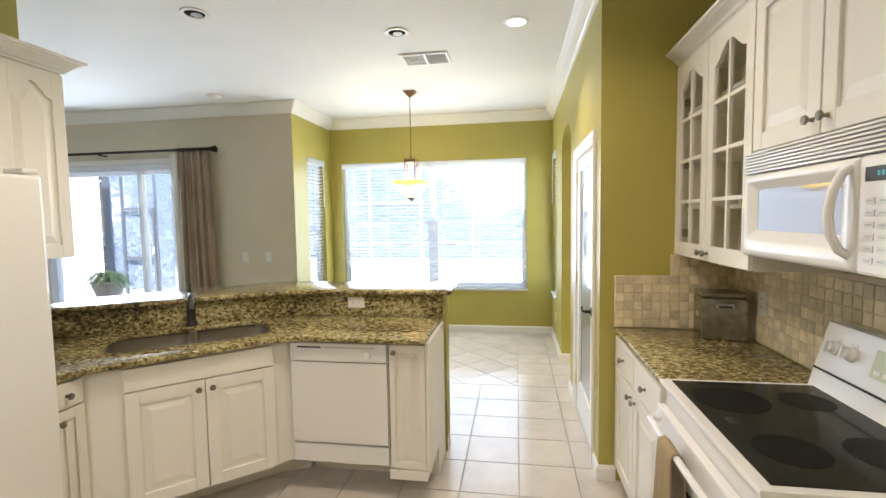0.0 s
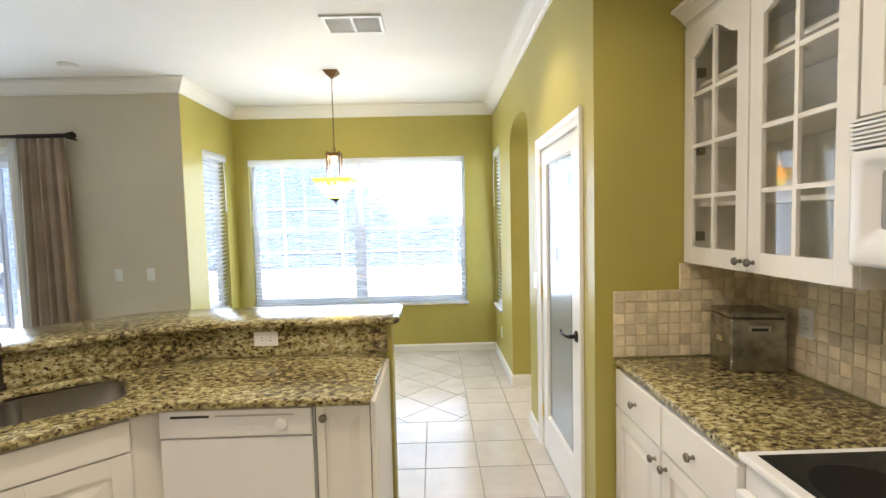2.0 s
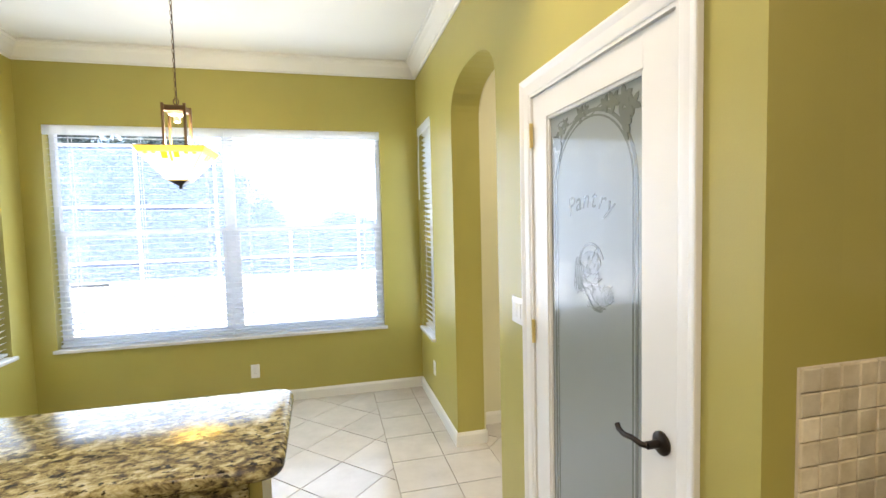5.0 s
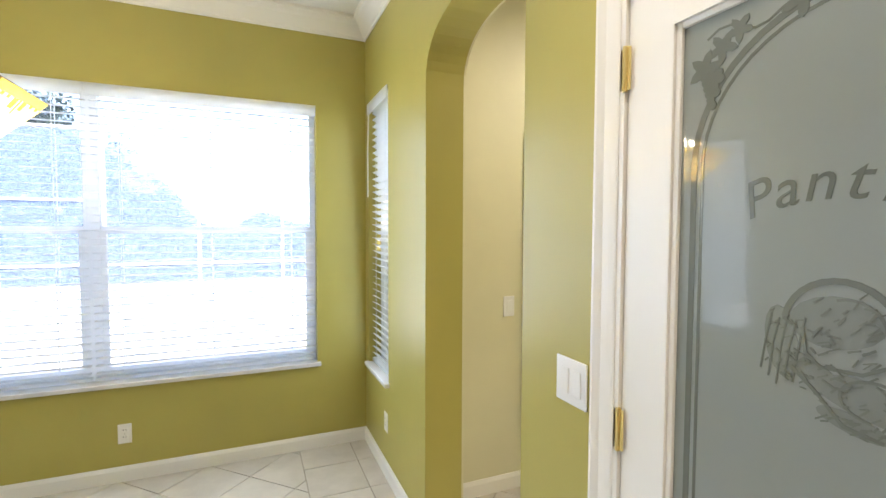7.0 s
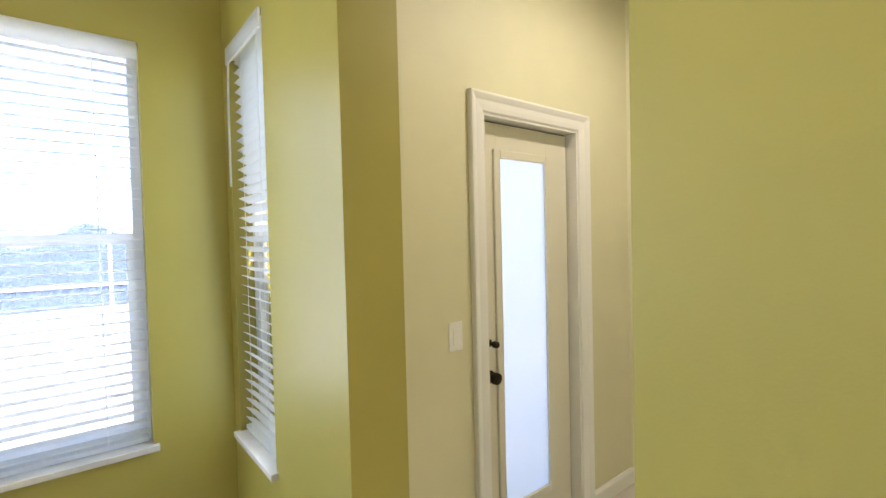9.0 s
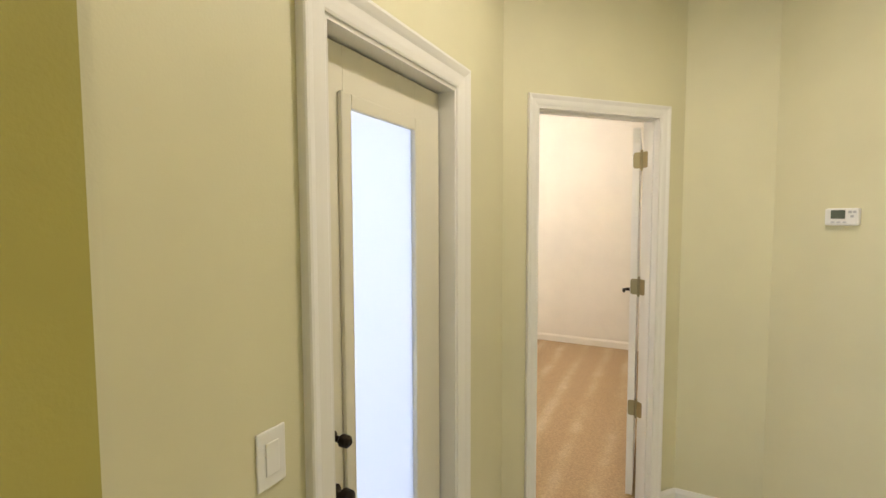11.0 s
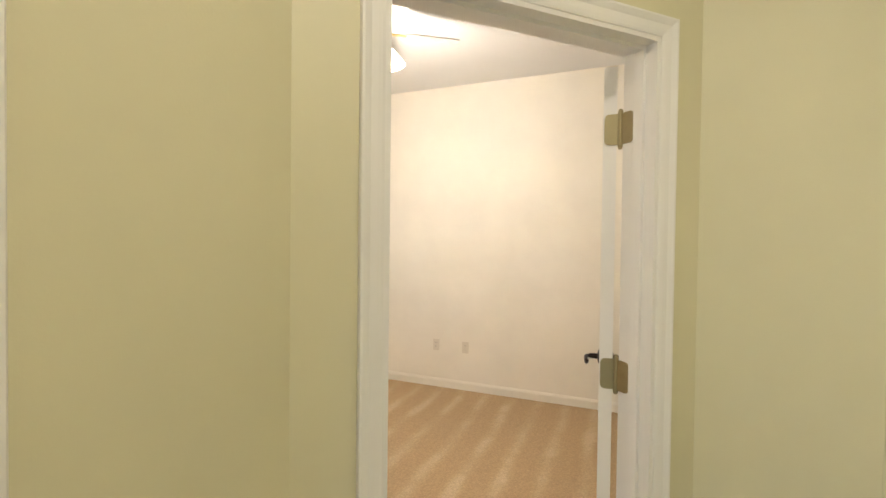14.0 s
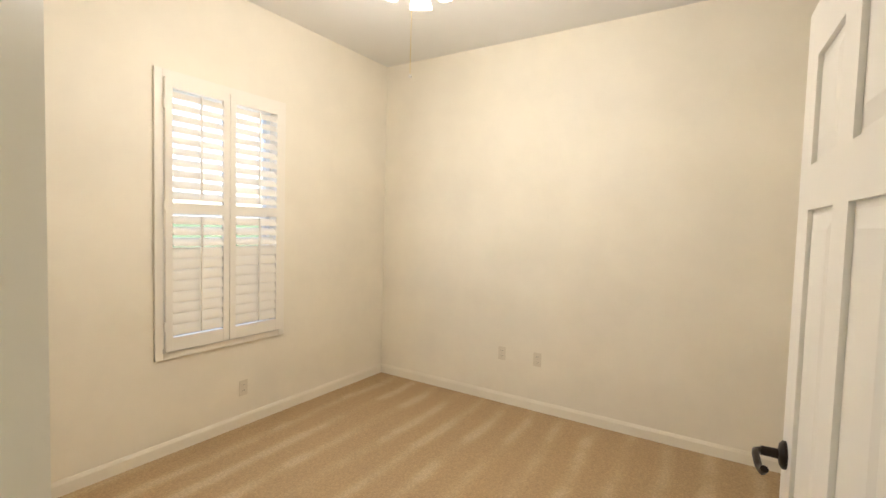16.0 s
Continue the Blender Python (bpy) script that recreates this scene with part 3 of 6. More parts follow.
    for k in range(5):
        u = cx - 0.098 + 0.012 * k
        strip(bm, [(u + 0.008, cz + 0.045 - 0.006 * (k % 2)), (u, cz + 0.0), (u - 0.006, cz - 0.045 - 0.01 * (k % 3))], 0.0025, y - 0.0006)
    strip(bm, [(cx - 0.06, cz - 0.03), (cx - 0.02, cz - 0.065), (cx + 0.01, cz - 0.098), (cx + 0.055, cz - 0.104)], 0.005, y - 0.0011)
    strip(bm, [(cx - 0.045, cz + 0.03), (cx - 0.04, cz - 0.005), (cx - 0.02, cz - 0.022), (cx + 0.03, cz - 0.02), (cx + 0.062, cz + 0.0)], 0.005, y - 0.0012)
    part("etched_picture", bm, half, leaf)
    bm = B()
    for k in range(150):
        u, z, ru, rz = rnd.choice(((-0.005, 0.05, 0.062, 0.04), (0.045, -0.055, 0.062, 0.03), (-0.03, -0.045, 0.06, 0.03), (0.09, -0.045, 0.03, 0.028), (-0.08, 0.0, 0.026, 0.058), (0.02, -0.095, 0.05, 0.012), (0.0, 0.0, 0.05, 0.025)))
        r, t = rnd.random() ** 0.5, rnd.uniform(0, 6.283)
        a0 = rnd.uniform(0.3, 1.1) if k % 3 else rnd.uniform(-0.9, 0.2)
        ln = rnd.uniform(0.006, 0.017)
        p = (cx + u + ru * r * math.cos(t), cz + z + rz * r * math.sin(t))
        strip(bm, [p, (p[0] + ln * math.cos(a0), p[1] + ln * math.sin(a0))], rnd.uniform(0.0016, 0.0036), y - 0.0013 - 0.000004 * k)
    part("etched_hatching", bm, half, leaf)
    for z in (0.26, 1.065, 1.845):
        hinge(leaf, pose(0.031, -0.004, z, 0, 0, 0))
    lever(leaf, pose(0.765, y0, 0.945), -1)
    part("latch_plate", box(B(), b - 0.001, b + 0.002, 0.012, 0.034, 0.915, 0.975), BRASS, leaf)
    return d


pantry_door()


def outside_door():
    m = along((XH - 0.01, YH), Q0)
    u0, u1, z1 = 0.588, 1.252, 1.985
    d = thing("door_2", m, "closed cream outside door with a long frosted light", "door", kind="structure")
    part("casing", casing_mesh(u0, u1, z1, 0.08, 0.02), TRIM, d)
    part("jamb", jamb_mesh(u0, u1, z1, 0.13, 0.10), TRIM, d)
    for a, b, lo, hi in ((u0 + 0.012, u0 + 0.018, 0.0, z1 - 0.012), (u1 - 0.018, u1 - 0.012, 0.0, z1 - 0.012), (u0 + 0.018, u1 - 0.018, z1 - 0.018, z1 - 0.012)):
        part("weather_seal", box(B(), a, b, 0.066, 0.1, lo, hi), DARK, d, "dark rubber weather seal")
    bm = B()
    a, b, lo, hi, y0, y1 = u0 + 0.019, u1 - 0.019, 0.012, z1 - 0.019, 0.055, 0.097
    ga, gb, gl, gh = 0.720, 1.070, 0.20, 1.828
    box(bm, a, ga, y0, y1, lo, hi, 0.002)
    box(bm, gb, b, y0, y1, lo, hi, 0.002)
    box(bm, ga, gb, y0, y1, lo, gl)
    box(bm, ga, gb, y0, y1, gh, hi)
    leaf = part("leaf", bm, DOORCREAM, d, "cream painted door leaf")
    bm = B()
    for q in ((ga - 0.022, ga + 0.018, gl - 0.022, gh + 0.022), (gb - 0.018, gb + 0.022, gl - 0.022, gh + 0.022), (ga + 0.018, gb - 0.018, gl - 0.022, gl + 0.018), (ga + 0.018, gb - 0.018, gh - 0.018, gh + 0.022)):
        box(bm, q[0], q[1], y0 - 0.014, y0 + 0.0005, q[2], q[3], 0.006)
    part("light_frame", bm, DOORCREAM, leaf)
    part("pane", box(B(), ga, gb, y0 + 0.014, y0 + 0.02, gl, gh), WHITEGLASS, leaf, "white frosted pane lit by daylight")
    for z, r, n in ((0.84, 0.027, "knob"), (0.99, 0.016, "deadbolt")):
        k = part(n, lathe(B(), [(r * 1.05, 0), (r * 1.05, 0.008), (r * 0.5, 0.012), (r * 0.5, 0.03), (r, 0.037), (r * 0.95, 0.055), (r * 0.5, 0.062)], pose(0, 0, 0, 90)), BRONZE, leaf, "dark bronze knob")
        k.matrix_basis = pose(a + 0.045, y0, z)
        smooth(k)
    return d


outside_door()


def six_panel(bm, w, h, t):
    """A moulded six-panel slab, from (0, 0, 0) to (w, t, h), with both faces panelled."""
    sx = [0.0, 0.105, w / 2 - 0.045, w / 2 + 0.045, w - 0.105, w]
    sz = [0.0, 0.24, 0.86, 0.97, 1.58, 1.67, h - 0.115, h]
    inset = 0.009
    for i in range(5):
        for j in range(7):
            pane = i in (1, 3) and j in (1, 3, 5)
            q = inset if pane else 0.0
            box(bm, sx[i], sx[i + 1], q, t - q, sz[j], sz[j + 1])
            if pane:
                x0, x1, z0, z1 = sx[i], sx[i + 1], sz[j], sz[j + 1]
                for y, s in ((q, -1), (t - q, 1)):
                    o = [bm.verts.new((a, y, b)) for a, b in ((x0 + 0.012, z0 + 0.012), (x1 - 0.012, z0 + 0.012), (x1 - 0.012, z1 - 0.012), (x0 + 0.012, z1 - 0.012))]
                    n = [bm.verts.new((a, y + s * 0.007, b)) for a, b in ((x0 + 0.04, z0 + 0.04), (x1 - 0.04, z0 + 0.04), (x1 - 0.04, z1 - 0.04), (x0 + 0.04, z1 - 0.04))]
                    fs = [bm.faces.new(n)] + [bm.faces.new((o[k], o[(k + 1) % 4], n[(k + 1) % 4], n[k])) for k in range(4)]
                    bmesh.ops.recalc_face_normals(bm, faces=fs)
                    if fs[0].normal.y * s < 0:
                        bmesh.ops.reverse_faces(bm, faces=fs)
    return bm


def hinge_plate(w, h, r, t=0.0025):
    """A flat hinge leaf in the xz plane from x = 0 to w, its outer corners rounded, with screw holes' heads."""
    pts = rounded([(0, -h / 2), (w, -h / 2), (w, h / 2), (0, h / 2)], [0, r, r, 0], 5)
    bm = prism(B(), pts, 0.0, t, lambda u, v, q: (u, q, v))
    for k, z in enumerate((-0.032, 0.0, 0.032)):
        x = w * (0.42 if k == 1 else 0.66)
        for y in (-0.0004, t + 0.0004):
            cyl(bm, 0.0042, 0.0042, 0.0012, pose(x, y, z, 90), 8)
    return bm


def bedroom_door():
    m = along(Q0, Q1)
    u0, u1, z1 = 0.168, 0.876, 2.045
    d = thing("door_3", m, "white six-panel bedroom door standing wide open", "door", kind="structure")
    part("casing", casing_mesh(u0, u1, z1, 0.048), TRIM, d)
    part("jamb", jamb_mesh(u0, u1, z1, 0.100, 0.030), TRIM, d)
    px, py = u1 - 0.013, 0.113
    leaf = part("leaf", six_panel(B(), 0.695, 2.0, 0.035), TRIM, d)
    leaf.matrix_basis = pose(px, py, 0.012, 0, 0, 180 - 133) @ pose(0.003, 0.009, 0)
    for z in (0.505, 1.17, 1.84):
        h = part("hinge", cyl(B(), 0.007, 0.007, 0.094, pose(px, py, z), 12), OLDBRASS, d, "tarnished brass butt hinge")
        bm = B()
        for q in (-1, 1):
            ball(bm, 0.0065, pose(px, py, z + q * 0.049), 10)
            cyl(bm, 0.0076, 0.0076, 0.002, pose(px, py, z + q * 0.016), 12)
        part("hinge_pin", bm, OLDBRASS, h)
        on_jamb = part("hinge_leaf", hinge_plate(0.042, 0.084, 0.015), OLDBRASS, h)
        on_jamb.matrix_basis = pose(u1 - 0.0148, py - 0.004, z, 0, 0, -90)
        on_door = part("hinge_leaf", hinge_plate(0.038, 0.084, 0.015), OLDBRASS, h)
        on_door.matrix_basis = pose(px, py, z, 0, 0, 180 - 133) @ pose(0.0026, 0.003, 0, 0, 0, 90)
    lever(leaf, pose(0.650, 0.0, 1.05), -1)
    lever(leaf, pose(0.650, 0.035, 1.05, 0, 0, 180), 1)
    return d


bedroom_door()


# ---------------------------------------------------------------- windows and blinds
def vinyl(name, share):
    """White vinyl that lets a share of the daylight glow through."""
    m = bpy.data.materials.new(name)
    m.use_nodes = True
    nt = m.node_tree
    b = nt.nodes["Principled BSDF"]
    b.inputs["Base Color"].default_value, b.inputs["Roughness"].default_value = (0.82, 0.82, 0.80, 1), 0.4
    mix, tr = nt.nodes.new("ShaderNodeMixShader"), nt.nodes.new("ShaderNodeBsdfTranslucent")
    tr.inputs[0].default_value = (0.93, 0.94, 0.94, 1)
    mix.inputs[0].default_value = share
    nt.links.new(b.outputs[0], mix.inputs[1])
    nt.links.new(tr.outputs[0], mix.inputs[2])
    nt.links.new(mix.outputs[0], nt.nodes["Material Output"].inputs[0])
    return m


SLAT = vinyl("white_vinyl_slat", 0.88)
# frames made translucent so that they glow like glare round the panes
FRAME = vinyl("glare_vinyl_frame", 0.5)
MARBLE = tile_mat("white_marble_sill", (0.62, 0.61, 0.60), (0.78, 0.77, 0.76), 0.25, 7)


def window(name, p0, p1, u0, u1, z0, z1, units, label, thick=0.15):
    """Single-hung units side by side in the wall's opening, with a sill."""
    w = thing(name, along(p0, p1), label, "window", kind="structure")
    y0, y1 = 0.085, 0.135
    f = 0.035
    bm = B()
    box(bm, u0, u0 + f, y0, y1, z0, z1)
    box(bm, u1 - f, u1, y0, y1, z0, z1)
    box(bm, u0 + f, u1 - f, y0, y1, z1 - f, z1)
    box(bm, u0 + f, u1 - f, y0, y1, z0, z0 + f)
    step = (u1 - u0) / units
    for k in range(1, units):
        box(bm, u0 + k * step - 0.04, u0 + k * step + 0.04, y0 - 0.005, y1, z0 + f, z1 - f)
    part("window_frame", bm, FRAME, w)
    for k in range(units):
        a = u0 + k * step + (0.04 if k else f)
        b = u0 + (k + 1) * step - (0.04 if k < units - 1 else f)
        mid = (z0 + z1) / 2 + 0.035
        bm = B()
        box(bm, a, b, y0 + 0.005, y1 - 0.01, mid - 0.022, mid + 0.022)
        for q in (a, b - 0.028):
            box(bm, q, q + 0.028, y0 + 0.005, y0 + 0.03, z0 + f, mid - 0.022)
        box(bm, a + 0.028, b - 0.028, y0 + 0.005, y0 + 0.03, z0 + f, z0 + f + 0.04)
        part("sash", bm, FRAME, w)
        for lo, hi, y in ((z0 + f + 0.04, mid - 0.022, y0 + 0.016), (mid + 0.022, z1 - f, y0 + 0.034)):
            g = part("pane", box(B(), a + (0.028 if lo < mid else 0), b - (0.028 if lo < mid else 0), y, y + 0.004, lo, hi), GLASS, w)
            g.visible_shadow = False
    part("window_sill", box(B(), u0 - 0.02, u1 + 0.02, -0.028, y0, z0 - 0.022, z0 + 0.004, 0.004), MARBLE, w)
    return w


def blind(p0, p1, u0, u1, z0, z1, tilt, label, y=0.045, pitch=0.044, width=0.05, wand=None):
    """A horizontal blind: valance, slats, bottom rail, ladder cords."""
    b = thing("window_blind", along(p0, p1), label, "blind", "blinds of the breakfast nook")
    part("headrail", box(B(), u0 + 0.004, u1 - 0.004, y - 0.03, y + 0.03, z1 - 0.045, z1 - 0.003, 0.003), SLAT, b)
    part("valance", box(B(), u0 - 0.004, u1 + 0.004, -0.012, -0.002, z1 - 0.07, z1 + 0.004, 0.003), SLAT, b)
    part("bottom_rail", box(B(), u0 + 0.006, u1 - 0.006, y - 0.025, y + 0.025, z0 + 0.006, z0 + 0.026, 0.004), SLAT, b)
    bm = B()
    half = (u1 - u0) / 2 - 0.006
    n = 5
    pts = [(-width / 2 + width * k / n, 0.002 * (1 - (2 * k / n - 1) ** 2)) for k in range(n + 1)]
    ring = pts + [(a, c - 0.0018) for a, c in reversed(pts)]
    prism(bm, ring, -half, half, lambda a, c, w: (w, a, c))
    me = None
    z = z0 + 0.05
    while z < z1 - 0.06:
        if me is None:
            s = part("slat", bm, SLAT, b)
            me = s.data
        else:
            s = new("slat", me)
            s.parent = b
        s.matrix_basis = pose((u0 + u1) / 2, y, z, tilt)
        z += pitch
    for u in ([u0 + 0.12, u1 - 0.12] if u1 - u0 < 0.8 else [u0 + 0.15, (u0 + u1) / 2, u1 - 0.15]):
        bm = B()
        box(bm, u - 0.0015, u + 0.0015, y - 0.027, y - 0.025, z0 + 0.02, z1 - 0.04)
        box(bm, u - 0.0015, u + 0.0015, y + 0.025, y + 0.027, z0 + 0.02, z1 - 0.04)
        part("ladder_cord", bm, SLAT, b)
    if wand is not None:
        part("wand", tube(B(), [(wand, -0.006, z1 - 0.05), (wand, -0.012, z1 - 0.3), (wand, -0.012, z1 - 0.62)], 0.005, 8), SLAT, b)
    return b


NP = ((XL - 0.15, YB), (XR + 0.2, YB))
window("window_1", *NP, 0.31, 2.845, 0.59, 2.32, 2, "wide white double window in an olive wall")
blind(*NP, 0.318, 1.573, 0.60, 2.315, 3, "white horizontal blind, lowered with open slats")
blind(*NP, 1.582, 2.837, 0.60, 2.315, 3, "white horizontal blind, lowered with open slats")
EP = ((XR, YB), (XR, 3.12))
window("window_2", *EP, 0.09, 0.575, 0.58, 2.34, 1, "narrow white window beside the nook corner")
blind(*EP, 0.096, 0.569, 0.59, 2.335, -28, "white blind with half-tilted slats in a narrow window", wand=0.12)
WP = ((XL, YG), (XL, YB))
window("window_3", *WP, 0.37, 0.87, 0.62, 2.34, 1, "narrow white window in the nook's side wall")
blind(*WP, 0.376, 0.864, 0.63, 2.335, -28, "white blind with half-tilted slats in a narrow window", wand=0.82)


def slider():
    w = thing("window_4", along((-6.6, YG - 0.003), (XL, YG - 0.003)), "white sliding glass door to the patio", "glass door", kind="structure")
    u0, u1, z1 = 0.9, 2.83, 2.27
    bm = B()
    box(bm, u0, u0 + 0.05, 0.03, 0.14, 0, z1)
    box(bm, u1 - 0.05, u1, 0.03, 0.14, 0, z1)
    box(bm, u0 + 0.05, u1 - 0.05, 0.03, 0.14, z1 - 0.06, z1)
    box(bm, u0 + 0.05, u1 - 0.05, 0.03, 0.14, 0, 0.03)
    part("window_frame", bm, FRAME, w)
    mid = (u0 + u1) / 2 + 0.43
    for a, b, y in ((u0 + 0.05, mid + 0.03, 0.09), (mid - 0.03, u1 - 0.05, 0.05)):
        bm = B()
        box(bm, a, a + 0.055, y, y + 0.035, 0.03, z1 - 0.06)
        box(bm, b - 0.055, b, y, y + 0.035, 0.03, z1 - 0.06)
        box(bm, a + 0.055, b - 0.055, y, y + 0.035, 0.03, 0.11)
        box(bm, a + 0.055, b - 0.055, y, y + 0.035, z1 - 0.12, z1 - 0.06)
        s = part("sash", bm, FRAME, w)
        g = part("pane", box(B(), a + 0.055, b - 0.055, y + 0.014, y + 0.02, 0.11, z1 - 0.12), GLASS, s)
        g.visible_shadow = False
    bm = B()
    box(bm, u0 - 0.06, u0, -0.014, -0.0005, 0, z1 + 0.06, 0.003)
    box(bm, u1, u1 + 0.06, -0.014, -0.0005, 0, z1 + 0.06, 0.003)
    box(bm, u0, u1, -0.014, -0.0005, z1, z1 + 0.06, 0.003)
    part("casing", bm, TRIM, w)


slider()


# ---------------------------------------------------------------- kitchen
def panel_door(bm, field, u0, u1, z0, z1, arch=0.0, rail=0.06, t=0.019):
    """Frame (bm) and raised panel (field) of a front standing proud of y = 0 by t; arch: rise of a curved top rail."""
    box(bm, u0, u0 + rail, -t, 0, z0, z1, 0.003)
    box(bm, u1 - rail, u1, -t, 0, z0, z1, 0.003)
    box(bm, u0 + rail, u1 - rail, -t + 0.0005, 0, z0, z0 + rail)
    a, b, lo, hi = u0 + rail, u1 - rail, z0 + rail, z1 - rail
    n = 10 if arch else 1
    top = [(a + (b - a) * k / n, hi - arch + arch * math.sin(math.pi * k / n) ** 2) for k in range(n + 1)]
    for (ua, za), (ub, zb) in zip(top, top[1:]):
        prism(bm, [(ua, za), (ub, zb), (ub, z1), (ua, z1)], -t + 0.0005, 0, lambda u, v, w: (u, w, v))
    box(field, a - 0.001, b + 0.001, -0.008, -0.0005, lo - 0.001, hi + 0.001)
    g, r = 0.012, 0.034
    outer = [(a + g, lo + g), (b - g, lo + g)] + [(min(max(u, a + g), b - g), z - g) for u, z in reversed(top)]
    mu, mz = (a + b) / 2, (lo + hi) / 2
    inner = [(u + (r if u < mu else -r) * min(1, abs(u - mu) / (mu - a - g)), z + (r if z < mz else -r)) for u, z in outer]
    o = [field.verts.new((u, -0.0082, z)) for u, z in outer]
    q = [field.verts.new((u, -0.0165, z)) for u, z in inner]
    fs = [field.faces.new((o[k], o[(k + 1) % len(o)], q[(k + 1) % len(o)], q[k])) for k in range(len(o))] + [field.faces.new(q)]
    for f in fs:
        f.normal_update()
    if fs[-1].normal.y > 0:
        bmesh.ops.reverse_faces(field, faces=fs)
    return bm


def cabinet_door(cabinet, *sizes, **more):
    """A frame-and-panel door under a cabinet."""
    field = B()
    d = part("door", panel_door(B(), field, *sizes, **more), CABINET, cabinet)
    part("panel", field, CABINET, d)
    return d


def slab_front(bm, u0, u1, z0, z1, t=0.019):
    """A flat drawer front with an eased edge."""
    return box(bm, u0, u1, -t, 0, z0, z1, 0.004)


def knob(parent, u, z, y=-0.019):
    k = part("knob", lathe(B(), [(0.008, 0), (0.007, 0.004), (0.005, 0.012), (0.012, 0.018), (0.015, 0.022), (0.013, 0.028), (0.005, 0.031)], pose(0, 0, 0, 90), 16), NICKEL, parent, "aged nickel knob")
    k.matrix_basis = pose(u, y, z)
    return smooth(k)


def body_mesh(w, depth, z0=0.10, z1=0.884, toe=0.07):
    bm = box(B(), 0, w, 0.0, depth, z0, z1)
    box(bm, 0, w, toe, depth, 0.001, z0)
    return bm


def base_unit(name, p0, p1, depth, label, drawers, doors, hinge_left=False, foot=0.10, toe=0.07, split=0.705):
    """A base cabinet with a toe kick; drawers, doors: how many side by side."""
    m = along(p0, p1)
    w = (Vector(p1) - Vector(p0)).length
    c = thing(name, m, label, "cabinet", "white kitchen base cabinets")
    part("body", body_mesh(w, depth, foot, 0.884, toe), CABINET, c)
    zt = 0.87
    zd = split if drawers else zt
    for k in range(drawers):
        a, b = w * k / drawers + 0.004, w * (k + 1) / drawers - 0.004
        d = part("drawer", slab_front(B(), a, b, zd + 0.006, zt), CABINET, c)
        knob(d, (a + b) / 2, (zd + zt) / 2)
    for k in range(doors):
        a, b = w * k / doors + 0.004, w * (k + 1) / doors - 0.004
        d = cabinet_door(c, a, b, foot + 0.012, zd - 0.002, rail=0.06 if b - a > 0.24 else 0.045)
        u = b - 0.035 if (doors > 1 and k == 0) or (doors == 1 and not hinge_left) else a + 0.035
        knob(d, u, zd - 0.05)
    return c


base_unit("base_cabinet", (0.905, 3.106), (0.905, 2.276), 0.605, "white base cabinet with two drawers over two doors", 2, 2)


def slab(name, outline, z0, z1, label, holes=(), bev=0.008):
    """A stone top with an eased edge, and holes cut through it."""
    bm = B()
    loops = []
    for pts in (outline, *holes):
        vs = [bm.verts.new((*p, z1)) for p in pts]
        loops += [bm.edges.new((vs[k], vs[(k + 1) % len(vs)])) for k in range(len(vs))]
    bmesh.ops.triangle_fill(bm, use_beauty=True, use_dissolve=False, edges=loops)
    for f in bm.faces:
        f.normal_update()
        if f.normal.z < 0:
            f.normal_flip()
    out = bmesh.ops.extrude_face_region(bm, geom=list(bm.faces))
    low = [v for v in out["geom"] if isinstance(v, bmesh.types.BMVert)]
    bmesh.ops.translate(bm, verts=low, vec=(0, 0, z0 - z1))
    bmesh.ops.recalc_face_normals(bm, faces=list(bm.faces))
    rim = [e for e in bm.edges if len(e.link_faces) == 2 and abs(e.verts[0].co.z - e.verts[1].co.z) < 1e-6 and abs(e.calc_face_angle(0)) > 1.0]
    bmesh.ops.bevel(bm, geom=rim, offset=bev, segments=3, affect="EDGES", profile=0.5)
    return tagged(smooth(obj(name, bm, GRANITE), 50), label, "countertop")


slab("countertop", [(0.885, 2.275), (1.508, 2.275), (1.508, 3.108), (0.885, 3.108)], 0.885, 0.915, "polished brown and gold granite countertop beside the range")

# peninsula with the sink
SINK = pose(-1.49, 2.705, 0, 0, 0, 38)
def bowl_outline(x0, x1, y0, y1, r=0.06):
    return [tuple((SINK @ Vector((*p, 0))).xy) for p in rounded([(x0, y0), (x1, y0), (x1, y1), (x0, y1)], [r] * 4, 5)]


slab("countertop", rounded([(-0.155, 2.735), (-0.155, 3.308), (-1.10, 3.300), (-2.248, 2.545), (-2.248, 1.97), (-1.60, 1.97), (-1.60, 2.09), (-0.93, 2.735)], [0.02, 0, 0, 0, 0, 0, 0.1, 0.1]),
     0.885, 0.915, "polished brown and gold granite countertop with an undermount sink", holes=[bowl_outline(-0.40, 0.40, -0.20, 0.225, 0.13)])


